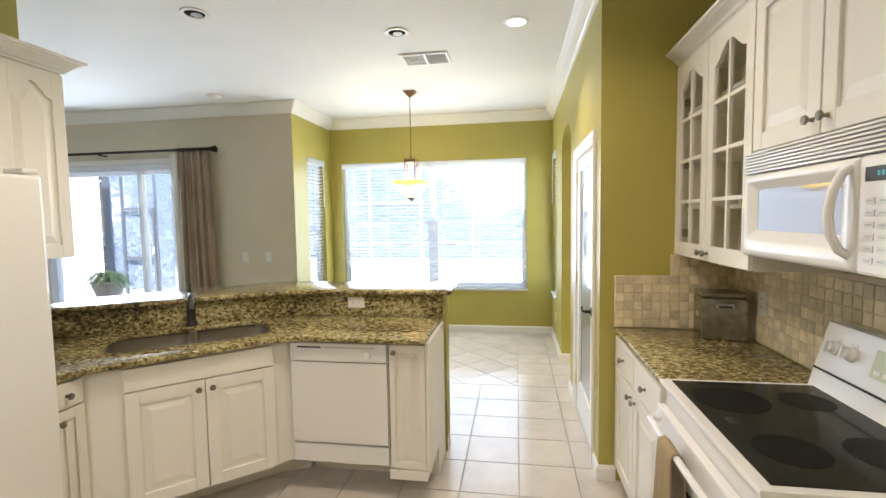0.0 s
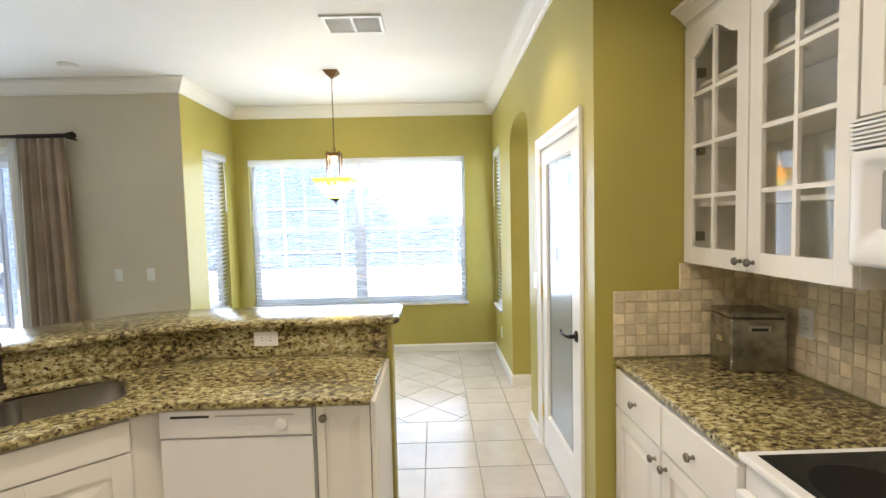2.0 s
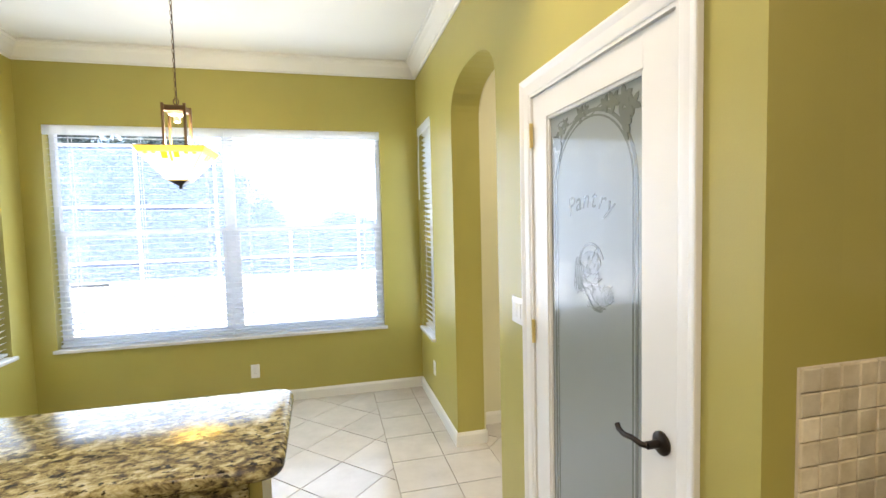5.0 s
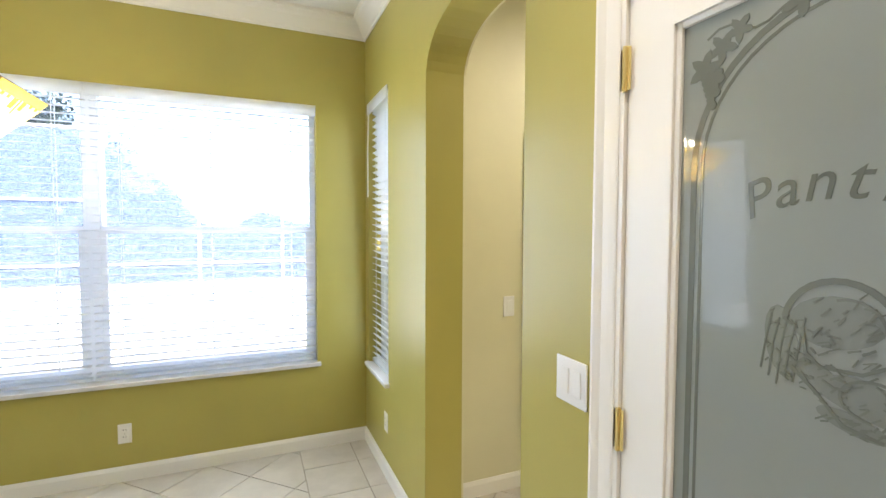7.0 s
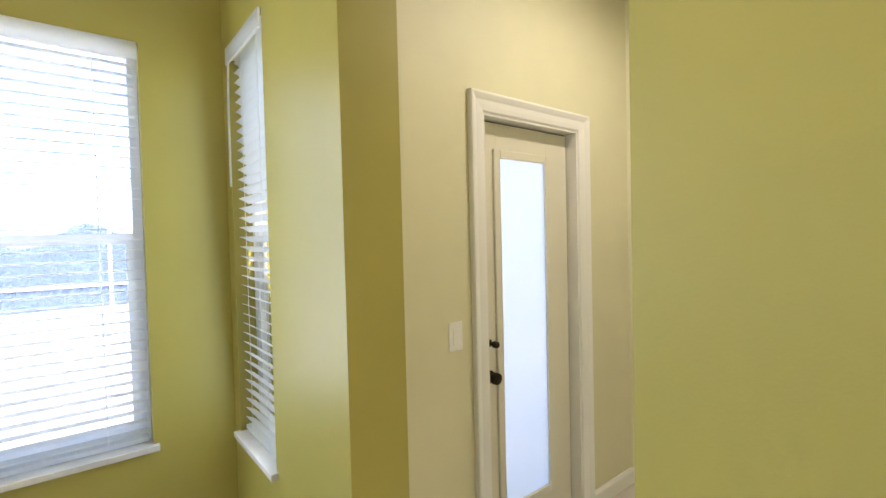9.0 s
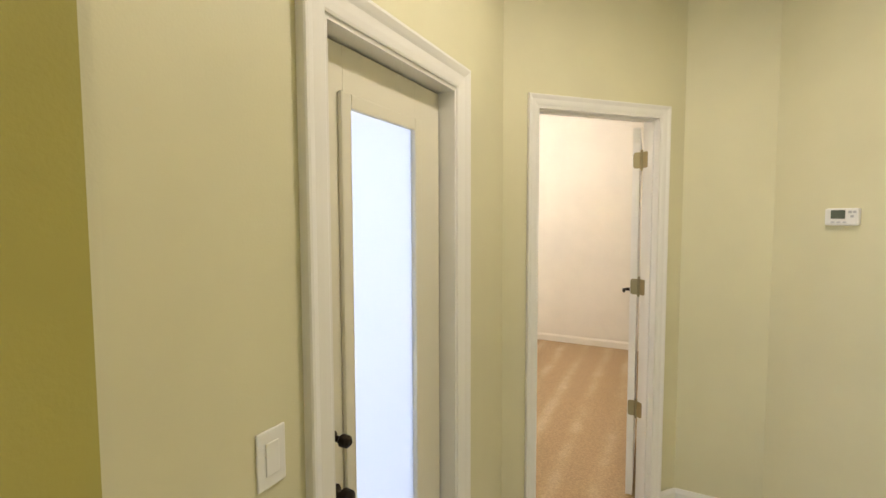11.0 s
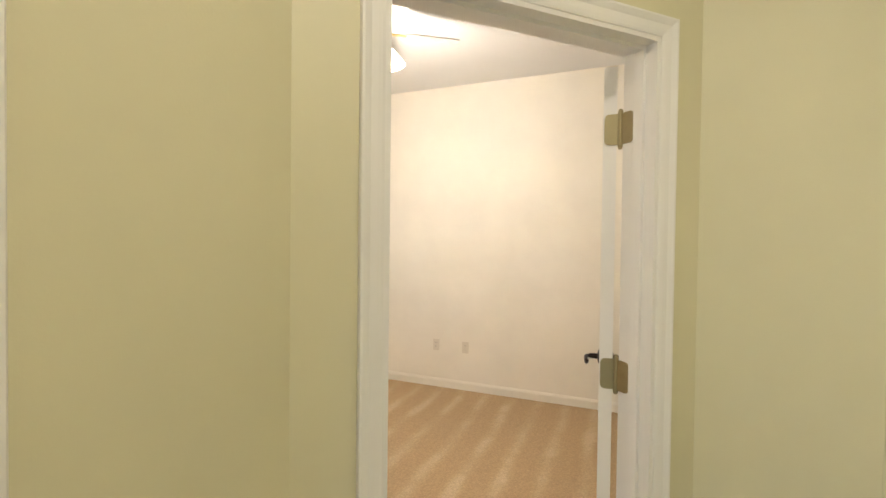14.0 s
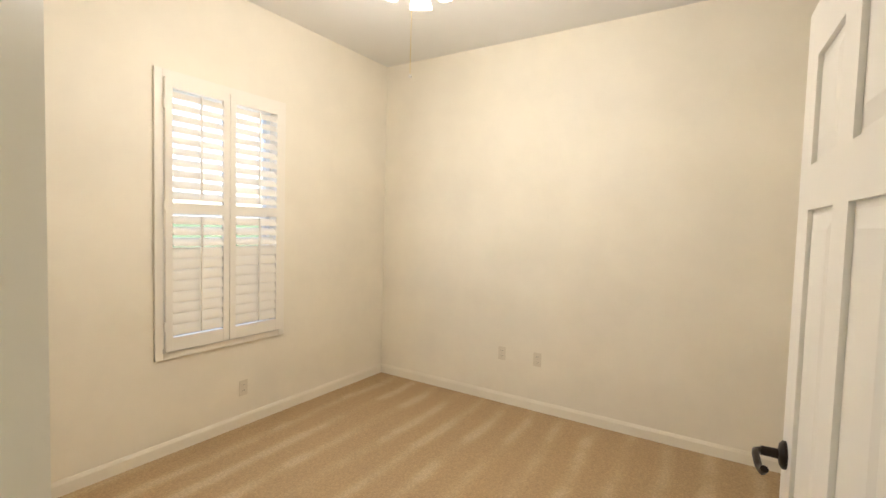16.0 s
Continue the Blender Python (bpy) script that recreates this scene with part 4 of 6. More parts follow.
def sink():
    s = thing("sink", SINK @ pose(0, 0, 0.884), "double-bowl stainless steel undermount sink", "sink")

    def ring(x0, x1, y0, y1, r, z):
        return [(p[0], p[1], z) for p in rounded([(x0, y0), (x1, y0), (x1, y1), (x0, y1)], [r] * 4, 5)]
    for x0, x1, name in ((-0.415, -0.012, "bowl"), (0.012, 0.415, "bowl")):
        bm = B()
        rows = [ring(x0, x1, -0.215, 0.24, 0.06, 0.0), ring(x0 + 0.008, x1 - 0.008, -0.207, 0.232, 0.08, -0.004), ring(x0 + 0.015, x1 - 0.015, -0.2, 0.225, 0.09, -0.185), ring(x0 + 0.05, x1 - 0.05, -0.165, 0.19, 0.08, -0.215)]
        vs = [[bm.verts.new(p) for p in row] for row in rows]
        n = len(vs[0])
        for a, b in zip(vs, vs[1:]):
            for k in range(n):
                bm.faces.new((a[k], b[k], b[(k + 1) % n], a[(k + 1) % n]))
        bm.faces.new(vs[-1][::-1])
        bmesh.ops.recalc_face_normals(bm, faces=list(bm.faces))
        ob = smooth(part(name, bm, STEEL, s), 50)
        so = ob.modifiers.new("thickness", "SOLIDIFY")
        so.thickness, so.offset = 0.002, 1
        dr = part("drain", lathe(B(), [(0.04, 0), (0.04, 0.003), (0.03, 0.004), (0.028, -0.002), (0.01, -0.002)]), STEEL, ob)
        dr.matrix_basis = pose((x0 + x1) / 2, 0, -0.213)
    part("divider", box(B(), -0.022, 0.022, -0.205, 0.23, -0.05, 0.012, 0.010), STEEL, s)


sink()


def faucet():
    f = thing("faucet", pose(-1.665, 2.925, 0.915, 0, 0, -52), "dark brushed metal kitchen faucet behind the sink", "faucet")
    f.scale = (1.1, 1.1, 1.1)
    smooth(part("base", lathe(B(), [(0.030, 0), (0.030, 0.008), (0.024, 0.018), (0.022, 0.03), (0.021, 0.15), (0.024, 0.16), (0.024, 0.175), (0.018, 0.185)]), DARKSTEEL, f))
    smooth(part("spout", tube(B(), [(0, 0, 0.10), (0.04, 0, 0.155), (0.10, 0, 0.185), (0.16, 0, 0.185), (0.20, 0, 0.165), (0.21, 0, 0.13)], 0.015, 14), DARKSTEEL, f), 60)
    smooth(part("handle", lathe(B(), [(0.010, 0.18), (0.009, 0.20), (0.006, 0.21), (0.008, 0.235), (0.004, 0.245)]), DARKSTEEL, f))


faucet()

pull_out = thing("base_cabinet", along((-0.365, 2.79), (-0.160, 2.79)), "narrow white pull-out cabinet at the end of the peninsula", "cabinet", "white kitchen base cabinets")
part("body", body_mesh(0.205, 0.515, 0.17, 0.884, 0.26), CABINET, pull_out)
front = cabinet_door(pull_out, 0.003, 0.202, 0.178, 0.872, rail=0.032)
knob(front, 0.032, 0.835)
part("plinth_board", box(B(), -0.004, 0.209, -0.026, 0.30, 0.118, 0.1695, 0.004), CABINET, pull_out)
base_unit("base_cabinet", (-1.62, 1.972), (-1.62, 2.135), 0.62, "narrow white base cabinet with a drawer beside the refrigerator", 1, 1, True, 0.17, 0.15, 0.755)


def corner_unit():
    p0, p1 = (-1.515, 2.24), (-1.005, 2.72)
    m = along(p0, p1)
    inv = m.inverted()
    c = thing("sink_cabinet", m, "white diagonal sink cabinet with two raised-panel doors", "cabinet", "white kitchen base cabinets")
    w = (Vector(p1) - Vector(p0)).length

    def loc(pts):
        return [tuple((inv @ Vector((*p, 0))).xy) for p in pts]
    bm = prism(B(), loc([(-0.942, 2.80), p1, p0, (-1.622, 2.137), (-2.246, 2.137), (-2.246, 2.50), (-1.12, 3.28), (-0.942, 3.28)]), 0.182, 0.645)
    # open top round the bowls: a front rail and side walls only
    prism(bm, loc([(-0.942, 2.80), p1, p0, (-1.622, 2.137), (-1.64, 2.155), (-1.53, 2.262), (-1.02, 2.742), (-0.957, 2.82)]), 0.645, 0.884)
    prism(bm, loc([(-0.96, 3.02), (-1.12, 2.94), (-1.62, 2.49), (-1.72, 2.38), (-2.246, 2.38), (-2.246, 2.50), (-1.12, 3.28), (-0.96, 3.28)]), 0.001, 0.182)
    part("body", bm, CABINET, c)
    part("drawer_front", slab_front(B(), 0.008, w - 0.008, 0.76, 0.87), CABINET, c, "plain false drawer front")
    for a, b, u in ((0.008, w / 2 - 0.002, w / 2 - 0.032), (w / 2 + 0.002, w - 0.008, w / 2 + 0.032)):
        d = cabinet_door(c, a, b, 0.185, 0.754)
        knob(d, u, 0.71)


corner_unit()


def dishwasher():
    d = thing("dishwasher", along((-0.94, 2.79), (-0.367, 2.79)), "white built-in dishwasher with a control strip", "dishwasher")
    w = 0.571
    bm = box(B(), 0.002, w - 0.002, 0.0, 0.50, 0.182, 0.882)
    part("body", bm, APPLIANCE, d)
    part("door", box(B(), 0.006, w - 0.006, -0.024, -0.001, 0.303, 0.765, 0.005), APPLIANCE, d)
    cp = part("control_panel", box(B(), 0.006, w - 0.006, -0.028, -0.001, 0.771, 0.874, 0.006), APPLIANCE, d)
    part("vent_slot", box(B(), 0.05, 0.19, -0.0295, -0.028, 0.846, 0.855), DARK, cp)
    part("label_strip", box(B(), 0.21, 0.5, -0.0290, -0.028, 0.848, 0.854), STEEL, cp)
    k = part("dial", lathe(B(), [(0.030, 0), (0.030, 0.003), (0.024, 0.004), (0.021, 0.013), (0.014, 0.015)], pose(0, 0, 0, 90)), APPLIANCE, cp)
    k.matrix_basis = pose(0.455, -0.028, 0.815)
    for i in range(3):
        part("button", box(B(), 0.285 + i * 0.035, 0.31 + i * 0.035, -0.031, -0.028, 0.805, 0.817, 0.001), WHITE, cp)
    part("access_panel", box(B(), 0.006, w - 0.006, -0.018, -0.001, 0.184, 0.290, 0.004), APPLIANCE, d)
    part("toe_panel", box(B(), 0.006, w - 0.006, 0.24, 0.28, 0.002, 0.1815), CABINET, d, "white recessed toe plate")


dishwasher()

bm = prism(B(), [(2.772, 0.17), (3.06, 0.17), (3.06, 0.0), (3.315, 0.0), (3.315, 0.884), (2.772, 0.884)], -0.1595, -0.143, lambda a, b, c: (c, a, b))
tagged(obj("end_panel", bm, CABINET), "white end panel of the peninsula", "cabinet panel")

# knee wall, granite riser and bar top
RISER = [(-0.13, 3.31), (-1.10, 3.302), (-2.36, 2.473)]


def offset(path, d):
    out = []
    for i, p in enumerate(path):
        a = (Vector(path[max(i, 1)]) - Vector(path[max(i, 1) - 1])).normalized()
        b = (Vector(path[min(i + 1, len(path) - 1)]) - Vector(path[min(i + 1, len(path) - 1) - 1])).normalized()
        na, nb = Vector((a.y, -a.x)), Vector((b.y, -b.x))
        out.append(tuple(Vector(p) + (na + nb) / (1 + na.dot(nb)) * d))
    return out


bm = prism(B(), offset(RISER, 0.021) + offset(RISER, 0.145)[::-1], 0.0, 1.058)
tagged(obj("wall_bar", bm, OLIVE), "olive green half-height wall behind the counter", "wall", kind="structure")
rs = [(-0.152, 3.31)] + RISER[1:]
rs[-1] = (-2.248, 2.547)
bm = prism(B(), rs + offset(rs, 0.02)[::-1], 0.9155, 1.058)
tagged(obj("granite_backsplash", bm, GRANITE), "polished granite upstand between counter and bar", "backsplash")
bar = rounded([(-0.085, 3.275), (-1.09, 3.268), (-2.37, 2.43), (-2.37, 2.86), (-1.42, 3.685), (-0.095, 3.685)][::-1], [0.05, 0.2, 0, 0, 0.25, 0.05])
slab("bar_top", bar, 1.0585, 1.09, "polished granite raised bar top with rounded corners", bev=0.012)
bm = sweep(B(), [(-0.13, 3.46, 0), (-0.13, 3.333, 0)], BASE)
tagged(obj("baseboard", bm, TRIM), "white painted baseboard at the bar wall's end", "baseboard", kind="structure")


def fridge():
    f = thing("refrigerator", pose(-1.533, 1.965, 0), "white refrigerator with rounded door edges", "refrigerator")
    part("body", box(B(), -0.72, -0.065, -0.90, 0, 0.02, 1.755, 0.006), APPLIANCE, f)
    for a, b, name in ((-0.52, -0.003, "door"), (-0.897, -0.526, "freezer_door")):
        d = part(name, box(B(), -0.06, 0.0, a, b, 0.10, 1.75, 0.014), APPLIANCE, f)
        u = a + 0.05 if name == "door" else b - 0.05
        part("handle", tube(B(), [(0, u, 0.75), (0.035, u, 0.77), (0.045, u, 0.9), (0.045, u, 1.3), (0.035, u, 1.43), (0, u, 1.45)], 0.011, 10), APPLIANCE, d)
    part("hinge_cover", box(B(), -0.10, -0.01, -0.07, -0.01, 1.757, 1.775, 0.005), WHITE, f)
    part("grille", box(B(), -0.05, -0.02, -0.89, -0.01, 0.015, 0.095), WHITE, f)
    for k in range(2):
        for q in range(2):
            part("foot", cyl(B(), 0.02, 0.02, 0.02, pose(-0.12 - 0.5 * k, -0.1 - 0.7 * q, 0.01), 12), BLACK, f)


fridge()

CAB_CROWN = [(0, 0), (0.010, 0), (0.014, 0.010), (0.022, 0.014), (0.030, 0.026), (0.050, 0.044), (0.060, 0.050), (0.064, 0.056), (0.078, 0.058), (0.078, 0.072), (0, 0.072)]


def upper_solid(name, p0, p1, z0, z1, depth, doors, label, arch=0.0):
    m = along(p0, p1)
    w = (Vector(p1) - Vector(p0)).length
    c = thing(name, m, label, "cabinet", "white kitchen wall cabinets")
    part("body", box(B(), 0, w, 0, depth, z0, z1), CABINET, c)
    for k in range(doors):
        a, b = w * k / doors + 0.004, w * (k + 1) / doors - 0.004
        d = cabinet_door(c, a, b, z0 + 0.004, z1 - 0.012, arch)
        knob(d, b - 0.03 if k == 0 else a + 0.03, z0 + 0.05)
    return c


c = upper_solid("wall_cabinet", (-1.90, 1.75), (-1.90, 2.395), 1.39, 2.295, 0.345, 2, "white wall cabinet with arched raised panels", 0.07)
part("cornice", sweep(B(), [(-0.0, -0.001, 2.2955), (0.646, -0.001, 2.2955), (0.646, 0.345, 2.2955)], CAB_CROWN), CABINET, c)

c = upper_solid("wall_cabinet", (1.215, 2.285), (1.215, 1.51), 1.782, 2.35, 0.303, 2, "white wall cabinet with raised-panel doors over the microwave")
part("cornice", sweep(B(), [(0.0, -0.001, 2.3505), (0.775, -0.001, 2.3505)], CAB_CROWN), CABINET, c)


def glass_cabinet():
    m = along((1.215, 3.117), (1.215, 2.287))
    w, z0, z1, dep = 0.83, 1.335, 2.35, 0.303
    c = thing("glass_cabinet", m, "white wall cabinet with two glazed arched doors, empty shelves", "cabinet", "white kitchen wall cabinets")
    t = 0.018
    for name, sizes in (("side", (0, t, 0, dep, z0, z1)), ("side", (w - t, w, 0, dep, z0, z1)), ("bottom", (t, w - t, 0, dep, z0, z0 + t)), ("top", (t, w - t, 0, dep, z1 - t, z1)),
                        ("back", (t, w - t, dep - 0.008, dep, z0 + t, z1 - t)), ("stile", (w / 2 - 0.02, w / 2 + 0.02, 0, 0.018, z0 + t, z1 - t))):
        part(name, box(B(), *sizes), CABINET, c)
    for k in (1, 2, 3):
        z = z0 + (z1 - z0) * k / 4
        part("shelf", box(B(), t, w - t, 0.03, dep - 0.008, z - 0.008, z + 0.008), CABINET, c)
    for k in range(2):
        a, b = w * k / 2 + 0.003, w * (k + 1) / 2 - 0.003
        r, T = 0.062, 0.019
        bm = B()
        box(bm, a, a + r, -T, -0.0005, z0 + 0.004, z1 - 0.006, 0.003)
        box(bm, b - r, b, -T, -0.0005, z0 + 0.004, z1 - 0.006, 0.003)
        lo, hi = z0 + 0.075, z1 - 0.07
        box(bm, a + r, b - r, -T + 0.0005, -0.0005, z0 + 0.004, lo)
        n = 14
        top = []
        for q in range(n + 1):
            s = q / n
            e = abs(2 * s - 1)
            top.append((a + r + (b - a - 2 * r) * s, hi - 0.075 * (1 - (0.5 + 0.5 * math.cos(math.pi * e))) if e > 0.15 else hi - 0.004))
        for (ua, za), (ub, zb) in zip(top, top[1:]):
            prism(bm, [(ua, za), (ub, zb), (ub, z1 - 0.006), (ua, z1 - 0.006)], -T + 0.0005, -0.0005, lambda u, v, q_: (u, q_, v))
        d = part("door", bm, CABINET, c)
        bm = B()
        mid = (a + b) / 2
        box(bm, mid - 0.008, mid + 0.008, -T + 0.002, -0.003, lo, hi)
        for q in (1, 2, 3):
            z = lo + (hi - 0.02 - lo) * q / 4
            box(bm, a + r, mid - 0.008, -T + 0.003, -0.004, z - 0.008, z + 0.008)
            box(bm, mid + 0.008, b - r, -T + 0.003, -0.004, z - 0.008, z + 0.008)
        part("muntin", bm, CABINET, d)
        g = part("pane", box(B(), a + r, b - r, -0.009, -0.006, lo, hi), GLASS, d)
        g.visible_shadow = False
        knob(d, b - 0.03 if k == 0 else a + 0.03, z0 + 0.04)
        for z in (z0 + 0.12, (z0 + z1) / 2 - 0.02, z1 - 0.2):
            hg = part("cup_hinge", box(B(), -0.012, 0.012, 0.002, 0.05, -0.02, 0.02, 0.006), NICKEL, d, "nickel cup hinge")
            hg.matrix_basis = pose(a + 0.035 if k == 0 else b - 0.035, 0, z)
    part("cornice", sweep(B(), [(-0.0, -0.001, 2.3505), (w, -0.001, 2.3505)], CAB_CROWN), CABINET, c)


glass_cabinet()

GLASSTOP = mat("black_ceramic_glass", (0.020, 0.022, 0.020), 0.12, 0.0, Specular_IOR_Level=0.22)
BURNER = mat("burner_ring_print", (0.006, 0.006, 0.006), 0.45, 0.0, Specular_IOR_Level=0.2)
SCREEN = glow("green_blue_display", (0.05, 0.40, 0.45), 0.02)
PALEPRINT = mat("pale_grey_print", (0.68, 0.68, 0.67), 0.4)
# grey that paints the shade between the microwave's grille slats
SHADOWGREY = mat("shade_grey_backing", (0.36, 0.35, 0.33), 0.6)
GREYPRINT = mat("grey_print", (0.50, 0.50, 0.51), 0.5)


def range_cooker():
    w = 0.755
    r = thing("range", along((0.905, 2.271), (0.905, 1.516)), "white electric range with a black glass cooktop", "range")
    bm = box(B(), 0.002, w - 0.002, 0.0, 0.59, 0.09, 0.895)
    box(bm, 0.01, w - 0.01, 0.06, 0.58, 0.0, 0.09)
    part("body", bm, APPLIANCE, r)
    d = part("oven_door", box(B(), 0.006, w - 0.006, -0.035, -0.001, 0.26, 0.82, 0.008), APPLIANCE, r)
    part("oven_window", box(B(), 0.14, w - 0.14, -0.0375, -0.035, 0.40, 0.66, 0.001), GLASSTOP, d)
    part("handle", tube(B(), [(0.06, -0.035, 0.775), (0.06, -0.065, 0.785), (0.075, -0.078, 0.785), (w / 2, -0.08, 0.785), (w - 0.075, -0.078, 0.785), (w - 0.06, -0.065, 0.785), (w - 0.06, -0.035, 0.775)], 0.012, 10), APPLIANCE, d)
    part("drawer", box(B(), 0.006, w - 0.006, -0.03, -0.001, 0.095, 0.25, 0.006), APPLIANCE, r)
    part("cooktop_frame", box(B(), 0.0, w, -0.025, 0.535, 0.897, 0.917, 0.007), APPLIANCE, r)
    part("cooktop", box(B(), 0.028, w - 0.028, 0.012, 0.515, 0.9165, 0.9195, 0.001), GLASSTOP, r)
    for u, v, rad in ((0.20, 0.15, 0.115), (0.19, 0.39, 0.08), (0.55, 0.15, 0.09), (0.55, 0.39, 0.10)):
        part("burner", cyl(B(), rad, rad, 0.0008, pose(u, v, 0.92), 40), BURNER, r)
    part("hot_light", box(B(), 0.35, 0.40, 0.06, 0.09, 0.9196, 0.9204), BLACK, r)
    bm = prism(B(), [(0.50, 0.915), (0.605, 0.915), (0.605, 1.155), (0.565, 1.155)], 0.0, w, lambda a, b, c: (c, a, b))
    bg = part("backguard", bm, APPLIANCE, r, "white sloping control panel")
    tilt = math.degrees(math.atan2(0.065, 0.24))

    def on_panel(u, z):
        return pose(u, 0.50 + (z - 0.915) * 0.065 / 0.24, z, -tilt)
    for u in (0.075, 0.155, w - 0.155, w - 0.075):
        k = part("control_dial", lathe(B(), [(0.027, 0), (0.026, 0.01), (0.02, 0.014), (0.018, 0.028), (0.01, 0.03)], pose(0, 0, 0, 90)), APPLIANCE, bg)
        k.matrix_basis = on_panel(u, 1.075)
        q = part("grip", box(B(), -0.005, 0.005, -0.04, -0.028, -0.02, 0.02, 0.002), APPLIANCE, bg)
        q.matrix_basis = on_panel(u, 1.075)
        for a in (-60, -20, 20, 60, 100, -100):
            t = part("dial_mark", box(B(), -0.0035, 0.0035, -0.0012, 0.0002, 0.034, 0.037), GREYPRINT, bg)
            t.matrix_basis = on_panel(u, 1.075) @ pose(0, 0, 0, 0, a, 0)
    dsp = part("display_panel", box(B(), 0.25, 0.50, -0.003, 0.0, -0.045, 0.045, 0.002), mat("pale_green_panel", (0.55, 0.58, 0.40), 0.3), bg)
    dsp.matrix_basis = on_panel(0, 1.075)
    s = part("display", box(B(), 0.32, 0.43, -0.0045, -0.003, 0.0, 0.03), BLACK, bg)
    s.matrix_basis = on_panel(0, 1.075)
    for k in range(6):
        b = part("button", box(B(), 0.265 + 0.038 * k, 0.292 + 0.038 * k, -0.005, -0.003, -0.032, -0.018, 0.001), WHITE, bg)
        b.matrix_basis = on_panel(0, 1.075)
    g = part("trim_line", box(B(), 0.0, w, -0.002, 0.0005, -0.004, 0.004), DARK, bg)
    g.matrix_basis = on_panel(0, 0.985)
    return r


range_cooker()


def towel():
    """A folded towel over the oven's rail."""
    bm = B()
    n, half = 14, 0.085
    path = [(0.000, 0.52), (-0.002, 0.60), (-0.003, 0.70), (-0.004, 0.776), (-0.012, 0.790), (-0.026, 0.7995), (-0.040, 0.795), (-0.046, 0.78), (-0.048, 0.70), (-0.050, 0.60), (-0.052, 0.50), (-0.053, 0.42)]
    rows = [[bm.verts.new((half * (2 * k / n - 1) * (0.75 + 0.35 * abs(z - 0.8) / 0.4), y - 0.004 * math.sin(k * 1.3) * (0.8 - z) * 4 * (1 if y < -0.03 else 0.2), z)) for k in range(n + 1)] for y, z in path]
    for a, b in zip(rows, rows[1:]):
        for k in range(n):
            bm.faces.new((a[k], a[k + 1], b[k + 1], b[k]))
    m = mat("tan_towel_cloth", (0.36, 0.27, 0.15), 0.9)
    nt = m.node_tree
    bump(nt, noise_tex(nt, coords(nt), 260, 2), 0.7, 0.004)
    ob = smooth(obj("towel", bm, m, along((0.905, 2.271), (0.905, 1.516)) @ pose(0.315, -0.054, 0)), 80)
    so = ob.modifiers.new("thickness", "SOLIDIFY")
    so.thickness, so.offset = 0.006, 0
    tagged(ob, "tan terry towel hanging over the oven rail", "towel")


towel()


def ring_mesh(rects):
    """Rounded rectangles (u0, u1, z0, z1, r, y) joined one inside the other into a moulded frame."""
    bm = B()
    rows = [[bm.verts.new((p[0], y, p[1])) for p in rounded([(u0, z0), (u1, z0), (u1, z1), (u0, z1)], [r] * 4, 5)] for u0, u1, z0, z1, r, y in rects]
    n = len(rows[0])
    for a, b in zip(rows, rows[1:]):
        for k in range(n):
            bm.faces.new((a[k], a[(k + 1) % n], b[(k + 1) % n], b[k]))
    bmesh.ops.recalc_face_normals(bm, faces=list(bm.faces))
    return bm


